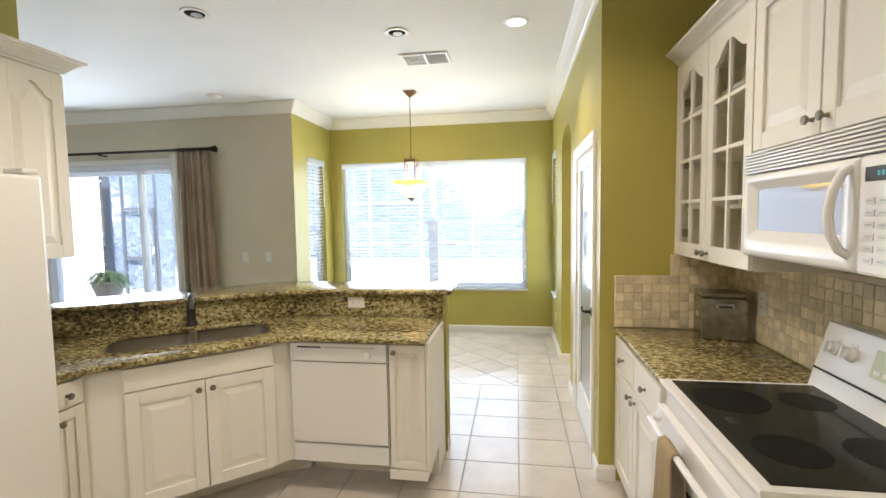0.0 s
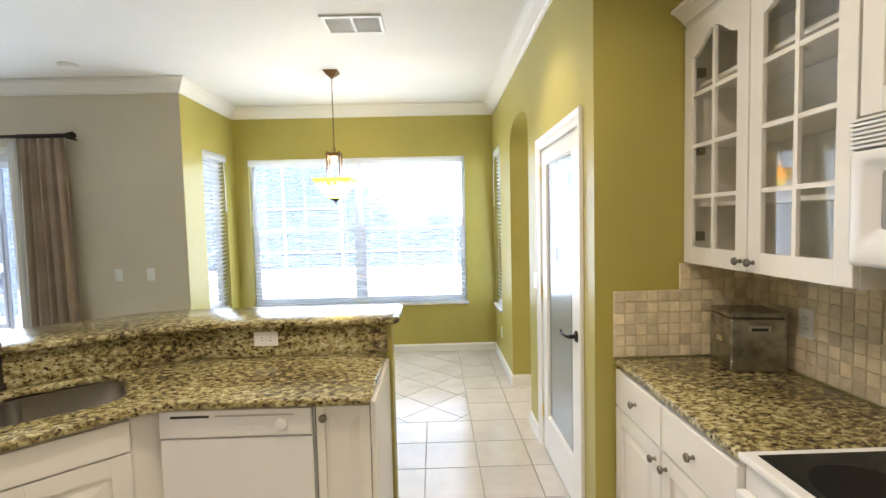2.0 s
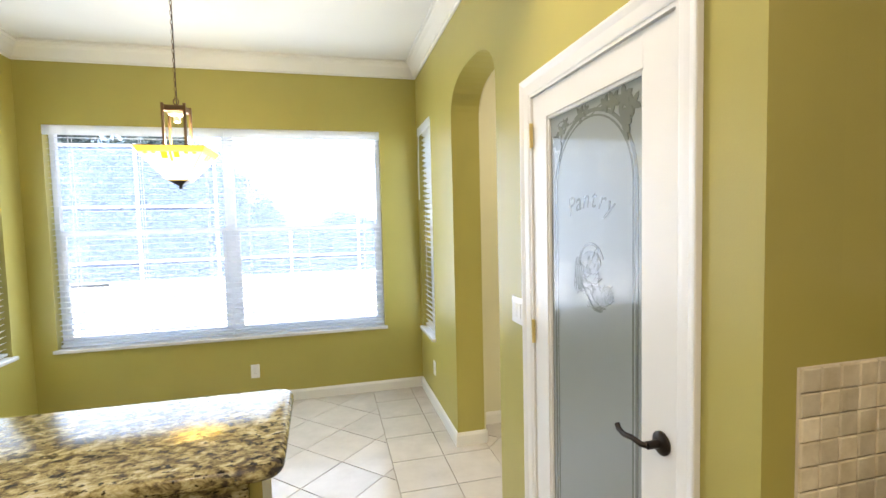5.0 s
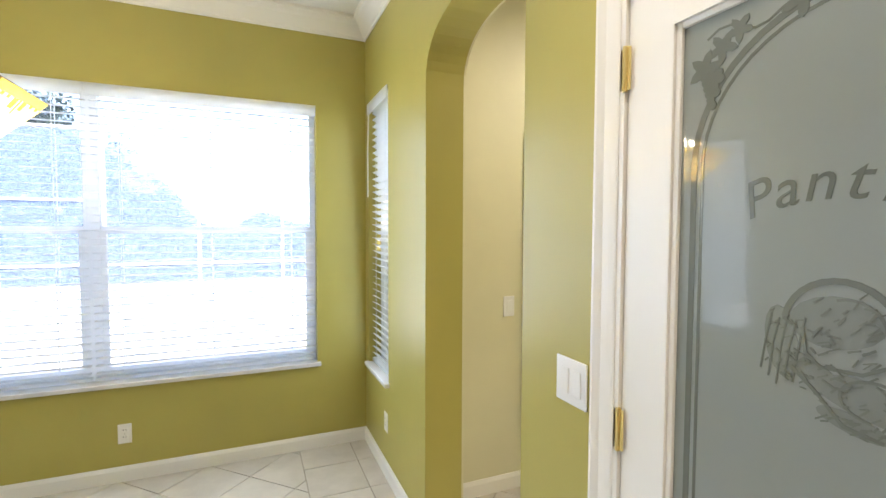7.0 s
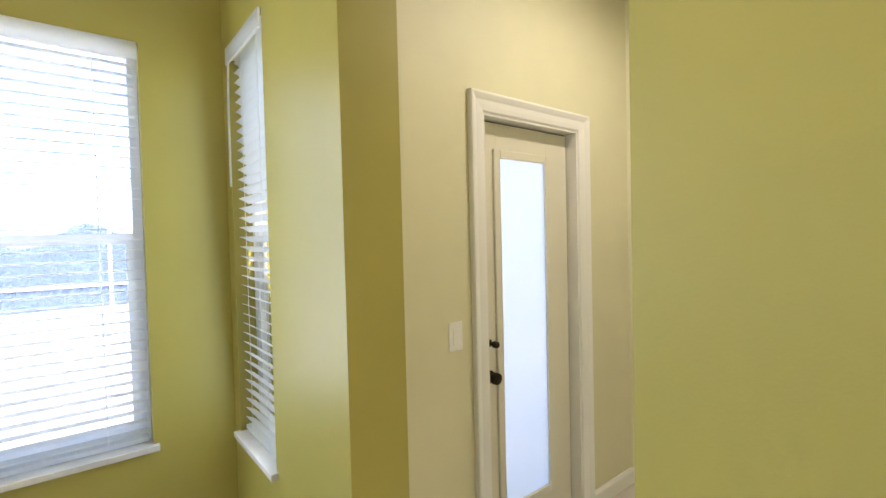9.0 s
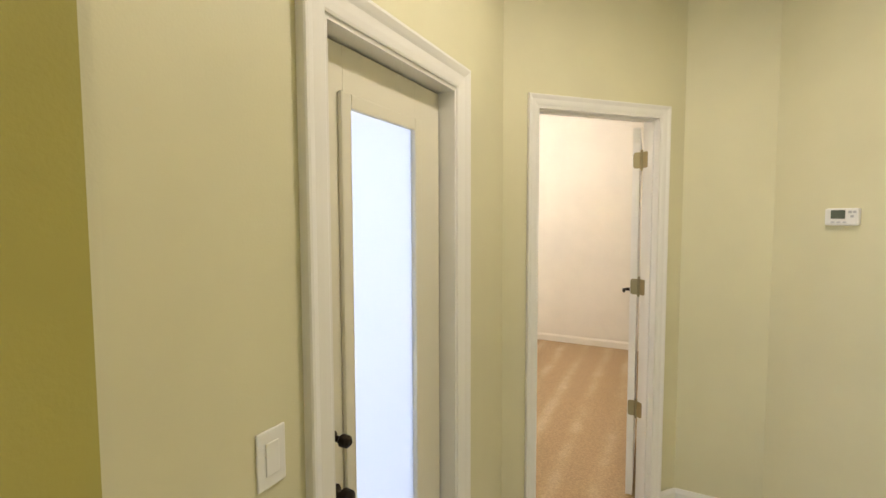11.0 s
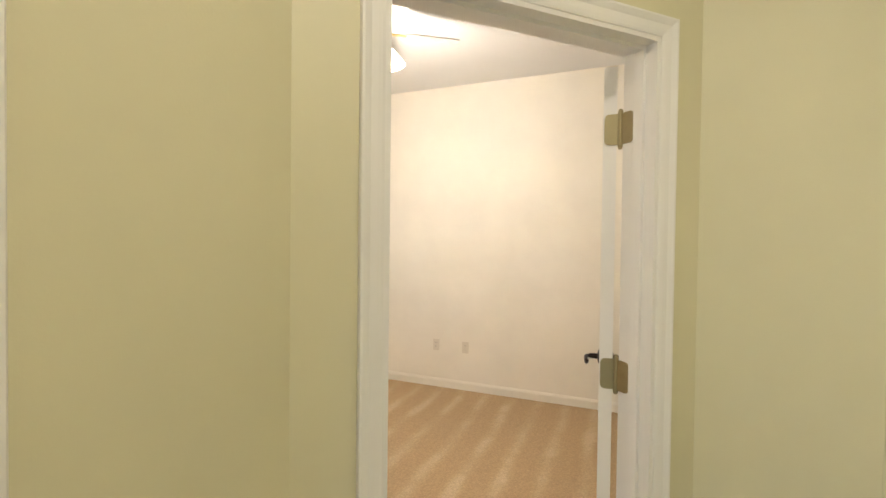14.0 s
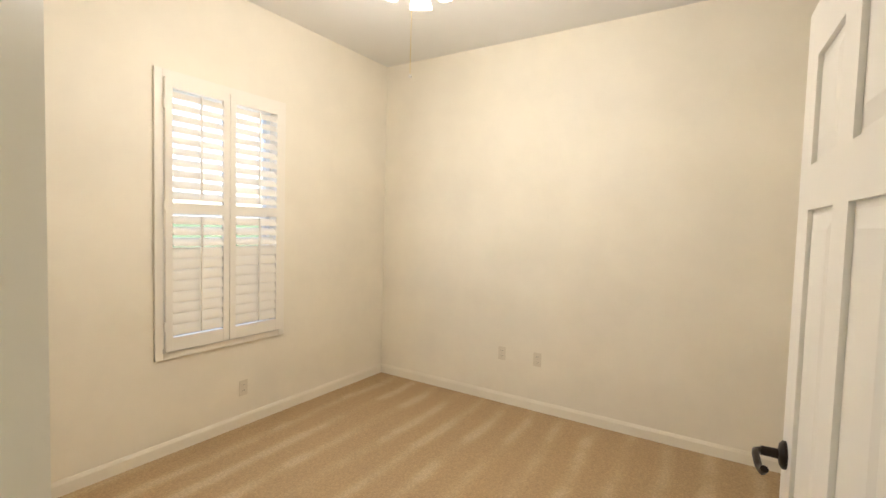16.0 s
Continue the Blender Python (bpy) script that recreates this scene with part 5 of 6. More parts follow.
def microwave():
    w, z0, z1 = 0.758, 1.402, 1.778
    m = thing("microwave", along((1.165, 2.28), (1.165, 1.522)), "white over-the-range microwave with a vent grille", "microwave")
    part("body", box(B(), 0, w, 0.03, 0.35, z0 + 0.01, z1, 0.004), APPLIANCE, m)
    part("base_plate", box(B(), 0.01, w - 0.01, 0.04, 0.34, z0 - 0.002, z0 + 0.0095), GREYPRINT, m)
    dw = 0.59
    gz = z1 - 0.082
    ga, gb, gl, gh = 0.075, dw - 0.080, z0 + 0.095, gz - 0.055
    bm = ring_mesh([(0.002, dw, z0, gz, 0.012, 0.034), (0.002, dw, z0, gz, 0.012, 0.012), (0.006, dw - 0.004, z0 + 0.005, gz - 0.003, 0.014, 0.003), (0.014, dw - 0.010, z0 + 0.014, gz - 0.008, 0.016, -0.001),
                    (ga - 0.038, gb + 0.030, gl - 0.040, gh + 0.030, 0.022, -0.001), (ga - 0.030, gb + 0.024, gl - 0.032, gh + 0.024, 0.018, 0.003), (ga, gb, gl, gh, 0.010, 0.019), (ga, gb, gl, gh, 0.010, 0.034)])
    d = smooth(part("door", bm, APPLIANCE, m), 40)
    part("window_pane", box(B(), ga - 0.004, gb + 0.004, 0.020, 0.024, gl - 0.004, gh + 0.004), mat("tinted_oven_window", (0.30, 0.30, 0.31), 0.05), d, "grey perforated oven window")
    pts = [(dw - 0.026, 0.002, z0 + 0.045), (dw - 0.026, -0.020, z0 + 0.058), (dw - 0.026, -0.040, z0 + 0.095), (dw - 0.026, -0.048, z0 + 0.15), (dw - 0.026, -0.048, gz - 0.14), (dw - 0.026, -0.040, gz - 0.085), (dw - 0.026, -0.020, gz - 0.04), (dw - 0.026, 0.002, gz - 0.028)]
    smooth(part("handle", tube(B(), pts, 0.0115, 14), APPLIANCE, d, "bowed white handle"), 60)
    cp = part("control_panel", box(B(), dw + 0.003, w - 0.002, 0.0, 0.032, z0, gz, 0.010), APPLIANCE, m)
    part("display", box(B(), dw + 0.026, w - 0.022, -0.0015, 0.0005, gz - 0.065, gz - 0.03), BLACK, cp, "dark display with blue-green digits")
    for k in range(4):
        part("digit", box(B(), dw + 0.066 + k * 0.013, dw + 0.073 + k * 0.013, -0.0022, -0.0014, gz - 0.053, gz - 0.041), SCREEN, cp)
    for i in range(3):
        for j in range(6):
            part("button", box(B(), dw + 0.028 + i * 0.042, dw + 0.060 + i * 0.042, -0.002, 0.0005, z0 + 0.03 + j * 0.029, z0 + 0.046 + j * 0.029, 0.001), PALEPRINT, cp)
            part("button_mark", box(B(), dw + 0.034 + i * 0.042, dw + 0.054 + i * 0.042, -0.0026, -0.0019, z0 + 0.036 + j * 0.029, z0 + 0.040 + j * 0.029), GREYPRINT, cp)
    bm = box(B(), 0.002, w - 0.002, 0.012, 0.032, gz + 0.002, z1 - 0.002)
    g = part("grille", bm, SHADOWGREY, m)
    for k in range(7):
        z = gz + 0.004 + k * 0.0112
        part("slat", box(B(), 0.002, w - 0.002, -0.001, 0.014, z, z + 0.0062, 0.001), APPLIANCE, g)
    return m


microwave()


def tin_box():
    b = thing("metal_box", pose(1.375, 2.955, 0.915, 0, 0, -8), "worn galvanised metal bread box on the counter", "box")
    zinc = mat("galvanised_metal", (0.40, 0.39, 0.35), 0.27, 0.95)
    nt = zinc.node_tree
    v = coords(nt)
    nt.links.new(ramp(nt, noise_tex(nt, v, 26, 5), [(0.3, (0.20, 0.19, 0.15)), (0.7, (0.50, 0.48, 0.41))]), nt.nodes["Principled BSDF"].inputs["Base Color"])
    part("body", box(B(), -0.105, 0.105, -0.092, 0.092, 0.001, 0.216, 0.009), zinc, b)
    part("lid", box(B(), -0.105, 0.105, -0.092, 0.092, 0.217, 0.240, 0.009), zinc, b, "hinged metal lid")
    plate = part("name_plate", box(B(), -0.1075, -0.1052, -0.024, 0.024, 0.108, 0.130, 0.001), BRASS, b, "small brass card holder")
    part("card", box(B(), -0.1082, -0.1074, -0.016, 0.016, 0.114, 0.124), GREYPRINT, plate)
    for s in (-1, 1):
        grip = part("handle", box(B(), -0.042, 0.042, s * 0.0945 - 0.0022, s * 0.0945 + 0.0022, 0.164, 0.190, 0.002), STEEL, b, "bright metal grip")
        part("slot", box(B(), -0.030, 0.030, s * 0.0972 - 0.0006, s * 0.0972 + 0.0006, 0.168, 0.180), DARK, grip)


tin_box()


# ---------------------------------------------------------------- wall plates
ALMOND = mat("almond_plastic", (0.70, 0.64, 0.53), 0.4)


def outlet(m, label="white duplex outlet", plastic=WHITE):
    o = thing("wall_outlet", m, label, "outlet", "wall plates")
    part("plate", box(B(), -0.035, 0.035, -0.006, -0.0004, -0.058, 0.058, 0.003), plastic, o)
    for z in (-0.021, 0.021):
        r = part("receptacle", box(B(), -0.017, 0.017, -0.0075, -0.005, z - 0.014, z + 0.014, 0.002), plastic, o)
        for x in (-0.007, 0.007):
            part("slot", box(B(), x - 0.0012, x + 0.0012, -0.0078, -0.0074, z - 0.002, z + 0.007), DARK, r)
    part("screw", cyl(B(), 0.003, 0.003, 0.001, pose(0, -0.0065, 0, 90), 10), STEEL, o)
    return o


def switch(m, gangs=1, label="white rocker light switch"):
    o = thing("light_switch", m, label, "switch", "wall plates")
    w = 0.035 + 0.023 * (gangs - 1)
    part("plate", box(B(), -w, w, -0.006, -0.0004, -0.058, 0.058, 0.003), WHITE, o)
    for k in range(gangs):
        x = (k - (gangs - 1) / 2) * 0.046
        q = part("rocker", box(B(), x - 0.016, x + 0.016, -0.009, -0.0055, -0.033, 0.033, 0.002), WHITE, o)
    return o


outlet(along((-0.65, YB), (0, YB), 0.285), "white outlet low on the olive wall under the window")
outlet(along((XR, 6.02), (XR, 5), 0.33), "white outlet low on the olive wall by the arch")
outlet(along((-0.733, 3.31), (0, 3.31), 1.00) @ pose(0, 0, 0, 0, 90, 0), "white outlet set sideways in the granite upstand")
outlet(along((1.508, 2.81), (1.508, 2), 1.12), "white outlet on the stone tile backsplash")
switch(along((-2.88, YG - 0.003), (0, YG - 0.003), 1.12), 1, "white switch on the beige grey wall")
switch(along((-2.58, YG - 0.003), (0, YG - 0.003), 1.12), 1, "white switch on the beige grey wall")
switch(along((XR, 4.29), (XR, 4), 1.12), 2, "white double switch beside the pantry door")
switch(along((1.405, YH), (2, YH), 1.065), 1, "white switch beside the outside door")
outlet(along((BX, 6.98), (BX, 6), 0.44), "almond outlet low on the ivory wall", ALMOND)
outlet(along((BX, 6.655), (BX, 6), 0.44), "almond outlet low on the ivory wall", ALMOND)
outlet(along((4.90, BY), (5, BY), 0.29), "almond outlet low on the wall under the shutters", ALMOND)


def thermostat():
    t = thing("thermostat", along(Q2, Q3, 1.538) @ pose(0.298, 0, 0), "white wall thermostat with a grey display", "thermostat")
    part("case", box(B(), -0.062, 0.062, -0.024, -0.0004, -0.036, 0.036, 0.008), WHITE, t)
    part("display", box(B(), -0.035, 0.018, -0.0275, -0.0258, -0.008, 0.028), mat("grey_lcd", (0.10, 0.12, 0.09), 0.2), t)
    for x, z in ((0.035, 0.02), (0.052, 0.02), (0.0435, 0.002)):
        part("button", box(B(), x - 0.006, x + 0.006, -0.028, -0.0255, z - 0.005, z + 0.005, 0.001), GREYPRINT, t)
    for k in range(3):
        part("button", box(B(), -0.034 + k * 0.022, -0.020 + k * 0.022, -0.0275, -0.0255, -0.026, -0.019, 0.001), GREYPRINT, t)


thermostat()


# ---------------------------------------------------------------- ceiling fixtures
LAMPGLOW = glow("lamp_glow", (1.0, 0.93, 0.82), 1.6)


def recessed(x, y, lit, z=H):
    r = thing("recessed_light", pose(x, y, z), "lit recessed ceiling light" if lit else "unlit recessed ceiling light with a black baffle", "ceiling light", "recessed ceiling lights")
    part("trim_ring", lathe(B(), [(0.062, -0.001), (0.088, -0.001), (0.09, -0.004), (0.086, -0.009), (0.066, -0.010), (0.062, -0.006), (0.062, -0.001)], seg=32, caps=False), WHITE, r)
    part("baffle", cyl(B(), 0.063, 0.063, 0.003, pose(0, 0, -0.0025), 32), LAMPGLOW if lit else MATTEBLACK, r)
    if not lit:
        # lamp disc lightened and shifted to paint the crescent reflected in the baffle
        part("lamp", lathe(B(), [(0.034, -0.004), (0.036, -0.0065), (0.018, -0.009)], pose(0.0, 0.020, 0.0), seg=20), mat("crescent_lamp_glass", (0.42, 0.40, 0.38), 0.35), r, "unlit reflector lamp, pale and off centre as the baffle's bright crescent")
    return r


recessed(-1.744, 3.206, False)
recessed(-0.529, 3.766, False)
recessed(0.335, 3.747, True)


def vent():
    v = thing("ceiling_vent", pose(-0.427, 4.349, H), "white ceiling air vent with two louvred panels", "vent")
    part("backing", box(B(), -0.19, 0.19, -0.125, 0.125, -0.003, -0.0005), PALEPRINT, v)
    bm = B()
    for a, b, c, d in ((-0.205, 0.205, -0.14, -0.115), (-0.205, 0.205, 0.115, 0.14), (-0.205, -0.18, -0.115, 0.115), (0.18, 0.205, -0.115, 0.115), (-0.01, 0.01, -0.115, 0.115)):
        box(bm, a, b, c, d, -0.014, -0.001, 0.002)
    part("frame", bm, WHITE, v)
    for k in range(14):
        y = -0.105 + k * 0.0162
        for x in (-0.095, 0.095):
            s = part("slat", box(B(), -0.085, 0.085, -0.007, 0.007, -0.001, 0.001), WHITE, v)
            s.matrix_basis = pose(x, y, -0.009, 13)


vent()
sp = thing("smoke_detector", pose(-2.90, 5.03, H), "round white ceiling smoke detector", "smoke detector")
part("case", lathe(B(), [(0.07, -0.0005), (0.07, -0.012), (0.06, -0.03), (0.03, -0.034)]), WHITE, sp)


def art_glass(name, color, strength, clear):
    """Stained glass lit by the bulb behind it; a share of the view passes straight through."""
    m = glow(name, color, strength)
    nt = m.node_tree
    b = nt.nodes["Principled BSDF"]
    v = coords(nt)
    dim = tuple(c * 0.72 for c in color)
    nt.links.new(ramp(nt, noise_tex(nt, v, 26, 4), [(0.3, dim), (0.7, color)]), b.inputs["Base Color"])
    trans, through_glass = nt.nodes.new("ShaderNodeBsdfTranslucent"), nt.nodes.new("ShaderNodeBsdfTransparent")
    trans.inputs[0].default_value = (*color, 1)
    through_glass.inputs[0].default_value = (*color, 1)
    first, second = nt.nodes.new("ShaderNodeMixShader"), nt.nodes.new("ShaderNodeMixShader")
    first.inputs[0].default_value, second.inputs[0].default_value = 0.6, clear
    nt.links.new(b.outputs[0], first.inputs[1])
    nt.links.new(trans.outputs[0], first.inputs[2])
    nt.links.new(first.outputs[0], second.inputs[1])
    nt.links.new(through_glass.outputs[0], second.inputs[2])
    nt.links.new(second.outputs[0], nt.nodes["Material Output"].inputs[0])
    return m


def pendant():
    p = thing("pendant_lamp", pose(-0.80, 5.33, 0), "craftsman pendant lamp with an amber stained glass bowl, lit", "pendant lamp")
    bronze = mat("antique_bronze", (0.20, 0.12, 0.06), 0.4, 0.8)
    bm = B()
    bmesh.ops.create_cone(bm, cap_ends=True, segments=4, radius1=0.012, radius2=0.095, depth=0.06, matrix=pose(0, 0, H - 0.0315, 0, 0, 45))
    part("canopy", bm, bronze, p, "square pyramid bronze canopy")
    bm = B()
    z = H - 0.065
    k = 0
    while z > 2.245:
        bmesh.ops.create_cone(bm, cap_ends=False, segments=4, radius1=0.001, radius2=0.001, depth=0.001, matrix=pose(0, 0, z))
        pts = [(0.006 * math.cos(a) * (k % 2), 0.006 * math.cos(a) * ((k + 1) % 2), z - 0.014 + 0.016 * math.sin(a)) for a in (2 * math.pi * q / 8 for q in range(9))]
        tube(bm, pts, 0.0018, 5)
        z -= 0.026
        k += 1
    part("chain", bm, bronze, p)
    part("cord", tube(B(), [(0.003, 0.003, H - 0.06), (0.004, 0.0, 2.6), (0.003, 0.003, 2.2)], 0.0022, 6), BLACK, p)
    part("loop", tube(B(), [(0.014 * math.cos(a), 0, 2.225 + 0.018 * math.sin(a)) for a in (2 * math.pi * q / 12 for q in range(13))], 0.003, 6), bronze, p)
    bm = box(B(), -0.055, 0.055, -0.055, 0.055, 2.165, 2.195, 0.003)
    part("cap", bm, bronze, p)
    smooth(part("socket", lathe(B(), [(0.045, 2.1645), (0.042, 2.15), (0.018, 2.14), (0.018, 2.11), (0.01, 2.105)]), mat("white_socket", (0.8, 0.78, 0.72), 0.3), p))
    for sx in (-1, 1):
        for sy in (-1, 1):
            part("post", box(B(), sx * 0.055 - 0.007, sx * 0.055 + 0.007, sy * 0.055 - 0.007, sy * 0.055 + 0.007, 1.945, 2.205, 0.002), bronze, p)
    amber = art_glass("amber_art_glass", (0.95, 0.78, 0.12), 0.34, 0.30)
    cream = art_glass("honey_art_glass", (1.0, 0.86, 0.45), 0.5, 0.40)
    orange = art_glass("orange_art_glass", (0.92, 0.42, 0.04), 0.2, 0.25)
    # bowl: a square funnel, 0.42 wide at the rim, 0.09 at the foot
    R0, R1, zt, zb, rim = 0.052, 0.172, 1.955, 1.785, 0.026
    for k in range(4):
        bm = B()
        vs = [bm.verts.new(c) for c in ((-R1, -R1, zt), (R1, -R1, zt), (R1 * 0.9, -R1 * 0.9, zt - rim), (-R1 * 0.9, -R1 * 0.9, zt - rim))]
        bm.faces.new(vs)
        ob = part("rim_glass", bm, amber, p)
        so = ob.modifiers.new("thickness", "SOLIDIFY")
        so.thickness = 0.003
        ob.matrix_basis = pose(0, 0, 0, 0, 0, 90 * k)
        bm = B()
        vs = [bm.verts.new(c) for c in ((-R1 * 0.9, -R1 * 0.9, zt - rim - 0.003), (R1 * 0.9, -R1 * 0.9, zt - rim - 0.003), (R0, -R0, zb), (-R0, -R0, zb))]
        bm.faces.new(vs)
        ob = part("bowl_glass", bm, cream, p)
        so = ob.modifiers.new("thickness", "SOLIDIFY")
        so.thickness = 0.003
        ob.matrix_basis = pose(0, 0, 0, 0, 0, 90 * k)
        for x, wd, hgt in ((-0.128, 0.020, 0.010), (-0.088, 0.020, 0.010), (-0.046, 0.032, 0.032), (-0.006, 0.012, 0.045), (0.016, 0.028, 0.028), (0.068, 0.020, 0.010), (0.108, 0.020, 0.010)):
            bm = B()
            za, zb2 = zt - rim - 0.004, zt - rim - 0.004 - hgt
            f = lambda z_: -(R0 + (R1 * 0.9 - R0) * (z_ - zb) / (zt - rim - 0.003 - zb)) - 0.0025
            vs = [bm.verts.new(c) for c in ((x, f(za), za), (x + wd, f(za), za), (x + wd * 0.95, f(zb2), zb2), (x, f(zb2), zb2))]
            bm.faces.new(vs)
            ob = part("inlay_glass", bm, orange, p)
            so = ob.modifiers.new("thickness", "SOLIDIFY")
            so.thickness = 0.001
            ob.matrix_basis = pose(0, 0, 0, 0, 0, 90 * k)
    bm = B()
    for s in range(4):
        q = Matrix.Rotation(math.pi / 2 * s, 4, "Z")
        tube(bm, [q @ Vector((R1, R1, zt)), q @ Vector((-R1, R1, zt))], 0.003, 6)
        tube(bm, [q @ Vector((R1 * 0.9, R1 * 0.9, zt - rim)), q @ Vector((-R1 * 0.9, R1 * 0.9, zt - rim))], 0.002, 6)
        tube(bm, [q @ Vector((R1, R1, zt)), q @ Vector((R1 * 0.9, R1 * 0.9, zt - rim)), q @ Vector((R0, R0, zb))], 0.0025, 6)
    part("leading", bm, bronze, p)
    bm = B()
    bmesh.ops.create_cone(bm, cap_ends=True, segments=4, radius1=0.012, radius2=0.075, depth=0.03, matrix=pose(0, 0, zb - 0.016, 0, 0, 45))
    cyl(bm, 0.008, 0.01, 0.02, pose(0, 0, zb - 0.04))
    part("finial", bm, BRONZE, p)


pendant()


# ---------------------------------------------------------------- family room: curtain
def curtain():
    rod = thing("curtain_rod", pose(0, YG - 0.10, 2.405), "dark bronze curtain rod with a finial", "curtain rod")
    part("rod", tube(B(), [(-5.95, 0, 0), (-3.20, 0, 0)], 0.016, 12), BRONZE, rod)
    part("sleeve", tube(B(), [(-3.64, 0, 0.0), (-3.20, 0, 0)], 0.021, 12), BRONZE, rod)
    f = part("finial", lathe(B(), [(0.02, 0), (0.03, 0.01), (0.018, 0.02), (0.034, 0.04), (0.036, 0.055), (0.02, 0.075), (0.006, 0.082)]), BRONZE, rod)
    f.matrix_basis = pose(-3.20, 0, 0, 0, 90, 0)
    for x in (-3.19, -4.7):
        part("bracket", box(B(), x - 0.01, x + 0.01, -0.01, 0.098, -0.03, -0.017, 0.002), BRONZE, rod)
    cloth = mat("taupe_curtain_cloth", (0.36, 0.27, 0.20), 0.85)
    nt = cloth.node_tree
    v = coords(nt)
    nt.links.new(ramp(nt, noise_tex(nt, v, 3, 4), [(0.3, (0.31, 0.23, 0.17)), (0.7, (0.40, 0.31, 0.235))]), nt.nodes["Principled BSDF"].inputs["Base Color"])
    bump(nt, noise_tex(nt, v, 300, 2), 0.25, 0.002)
    sheer = mat("white_sheer_cloth", (0.82, 0.80, 0.76), 0.8)
    for x0, x1, dy, m, label, pl in ((-3.65, -3.23, 0.0, cloth, "taupe pleated curtain drawn to one side", 5.5), (-3.78, -3.63, 0.045, sheer, "white sheer curtain gathered beside the glass door", 2)):
        bm = B()
        n, rows = 66, 14
        grid = []
        for j in range(rows + 1):
            s = j / rows
            row = []
            for i in range(n + 1):
                u = i / n
                ph = 2 * math.pi * pl * u + 0.5 * math.sin(3 * u + 2 * s)
                amp = 0.022 + 0.016 * s
                row.append(bm.verts.new((x0 + (x1 - x0) * u + 0.010 * s * math.sin(ph * 0.5) + 0.06 * s * (u - 0.3) * (1 if m == cloth else 0), dy + amp * math.sin(ph) + 0.006 * math.sin(2.7 * ph), 2.385 - s * 2.365)))
            grid.append(row)
        for a, b in zip(grid, grid[1:]):
            for i in range(n):
                bm.faces.new((a[i], b[i], b[i + 1], a[i + 1]))
        ob = smooth(obj("curtain", bm, m, pose(0, YG - 0.10, 0)), 80)
        so = ob.modifiers.new("thickness", "SOLIDIFY")
        so.thickness = 0.003
        tagged(ob, label, "curtain")


curtain()


# ---------------------------------------------------------------- bedroom
SHUTTER = painted("warm_white_shutter_paint", (0.84, 0.80, 0.72), 0.4, 0.02, 40, 0.02)


def shutters():
    u0, u1, z0, z1 = 1.48, 2.32, 0.70, 2.40
    w = window("window_5", (BW, BY), (BX, BY), u0, u1, z0, z1, 1, "white bedroom window behind plantation shutters")
    s = thing("plantation_shutters", along((BW, BY), (BX, BY)), "white plantation shutters, upper louvres open", "shutters")
    o0, o1, p0, p1 = 1.415, 2.385, 0.635, 2.465
    bm = B()
    for a, b, lo, hi in ((o0, o0 + 0.05, p0, p1), (o1 - 0.05, o1, p0, p1), (o0 + 0.05, o1 - 0.05, p1 - 0.05, p1), (o0 + 0.05, o1 - 0.05, p0, p0 + 0.05)):
        box(bm, a, b, -0.020, -0.0005, lo, hi, 0.004)
    part("frame", bm, SHUTTER, s)
    mid = (o0 + o1) / 2
    for a, b in ((o0 + 0.052, mid - 0.002), (mid + 0.002, o1 - 0.052)):
        lo, hi = p0 + 0.052, p1 - 0.052
        rail = 1.605
        bm = B()
        box(bm, a, a + 0.045, -0.045, -0.018, lo, hi, 0.003)
        box(bm, b - 0.045, b, -0.045, -0.018, lo, hi, 0.003)
        for q0, q1 in ((lo, lo + 0.09), (rail - 0.035, rail + 0.035), (hi - 0.06, hi)):
            box(bm, a + 0.040, b - 0.040, -0.0440, -0.0185, q0 + 0.001, q1 - 0.001)
        pn = part("shutter_panel", bm, SHUTTER, s)
        lw = (b - a - 0.094) / 2
        me = None
        for z_lo, z_hi, tilt in ((lo + 0.10, rail - 0.04, None), (rail + 0.045, hi - 0.065, 47)):
            n = int(round((z_hi - z_lo) / 0.068))
            for k in range(n):
                z = z_lo + (k + 0.5) * (z_hi - z_lo) / n
                if me is None:
                    bm = B()
                    prism(bm, [(0.037 * math.cos(t), 0.0055 * math.sin(t)) for t in (2 * math.pi * q / 12 for q in range(12))], -lw, lw, lambda x, y, q: (q, x, y))
                    lv = part("louvre", bm, SHUTTER, pn)
                    me = lv.data
                else:
                    lv = new("louvre", me)
                    lv.parent = pn
                t = tilt if tilt is not None else (47 if z > rail - 0.25 else 74)
                lv.matrix_basis = pose((a + b) / 2, -0.0315, z, t)
        part("tilt_rod", box(B(), (a + b) / 2 - 0.006, (a + b) / 2 + 0.006, -0.082, -0.070, lo + 0.11, rail - 0.05, 0.002), SHUTTER, pn)
        part("tilt_rod", box(B(), (a + b) / 2 - 0.006, (a + b) / 2 + 0.006, -0.078, -0.066, rail + 0.06, hi - 0.08, 0.002), SHUTTER, pn)
    for z in (0.85, 1.62, 2.25):
        part("hinge", box(B(), o0 + 0.043, o0 + 0.058, -0.048, -0.03, z - 0.03, z + 0.03, 0.002), SHUTTER, s)


shutters()


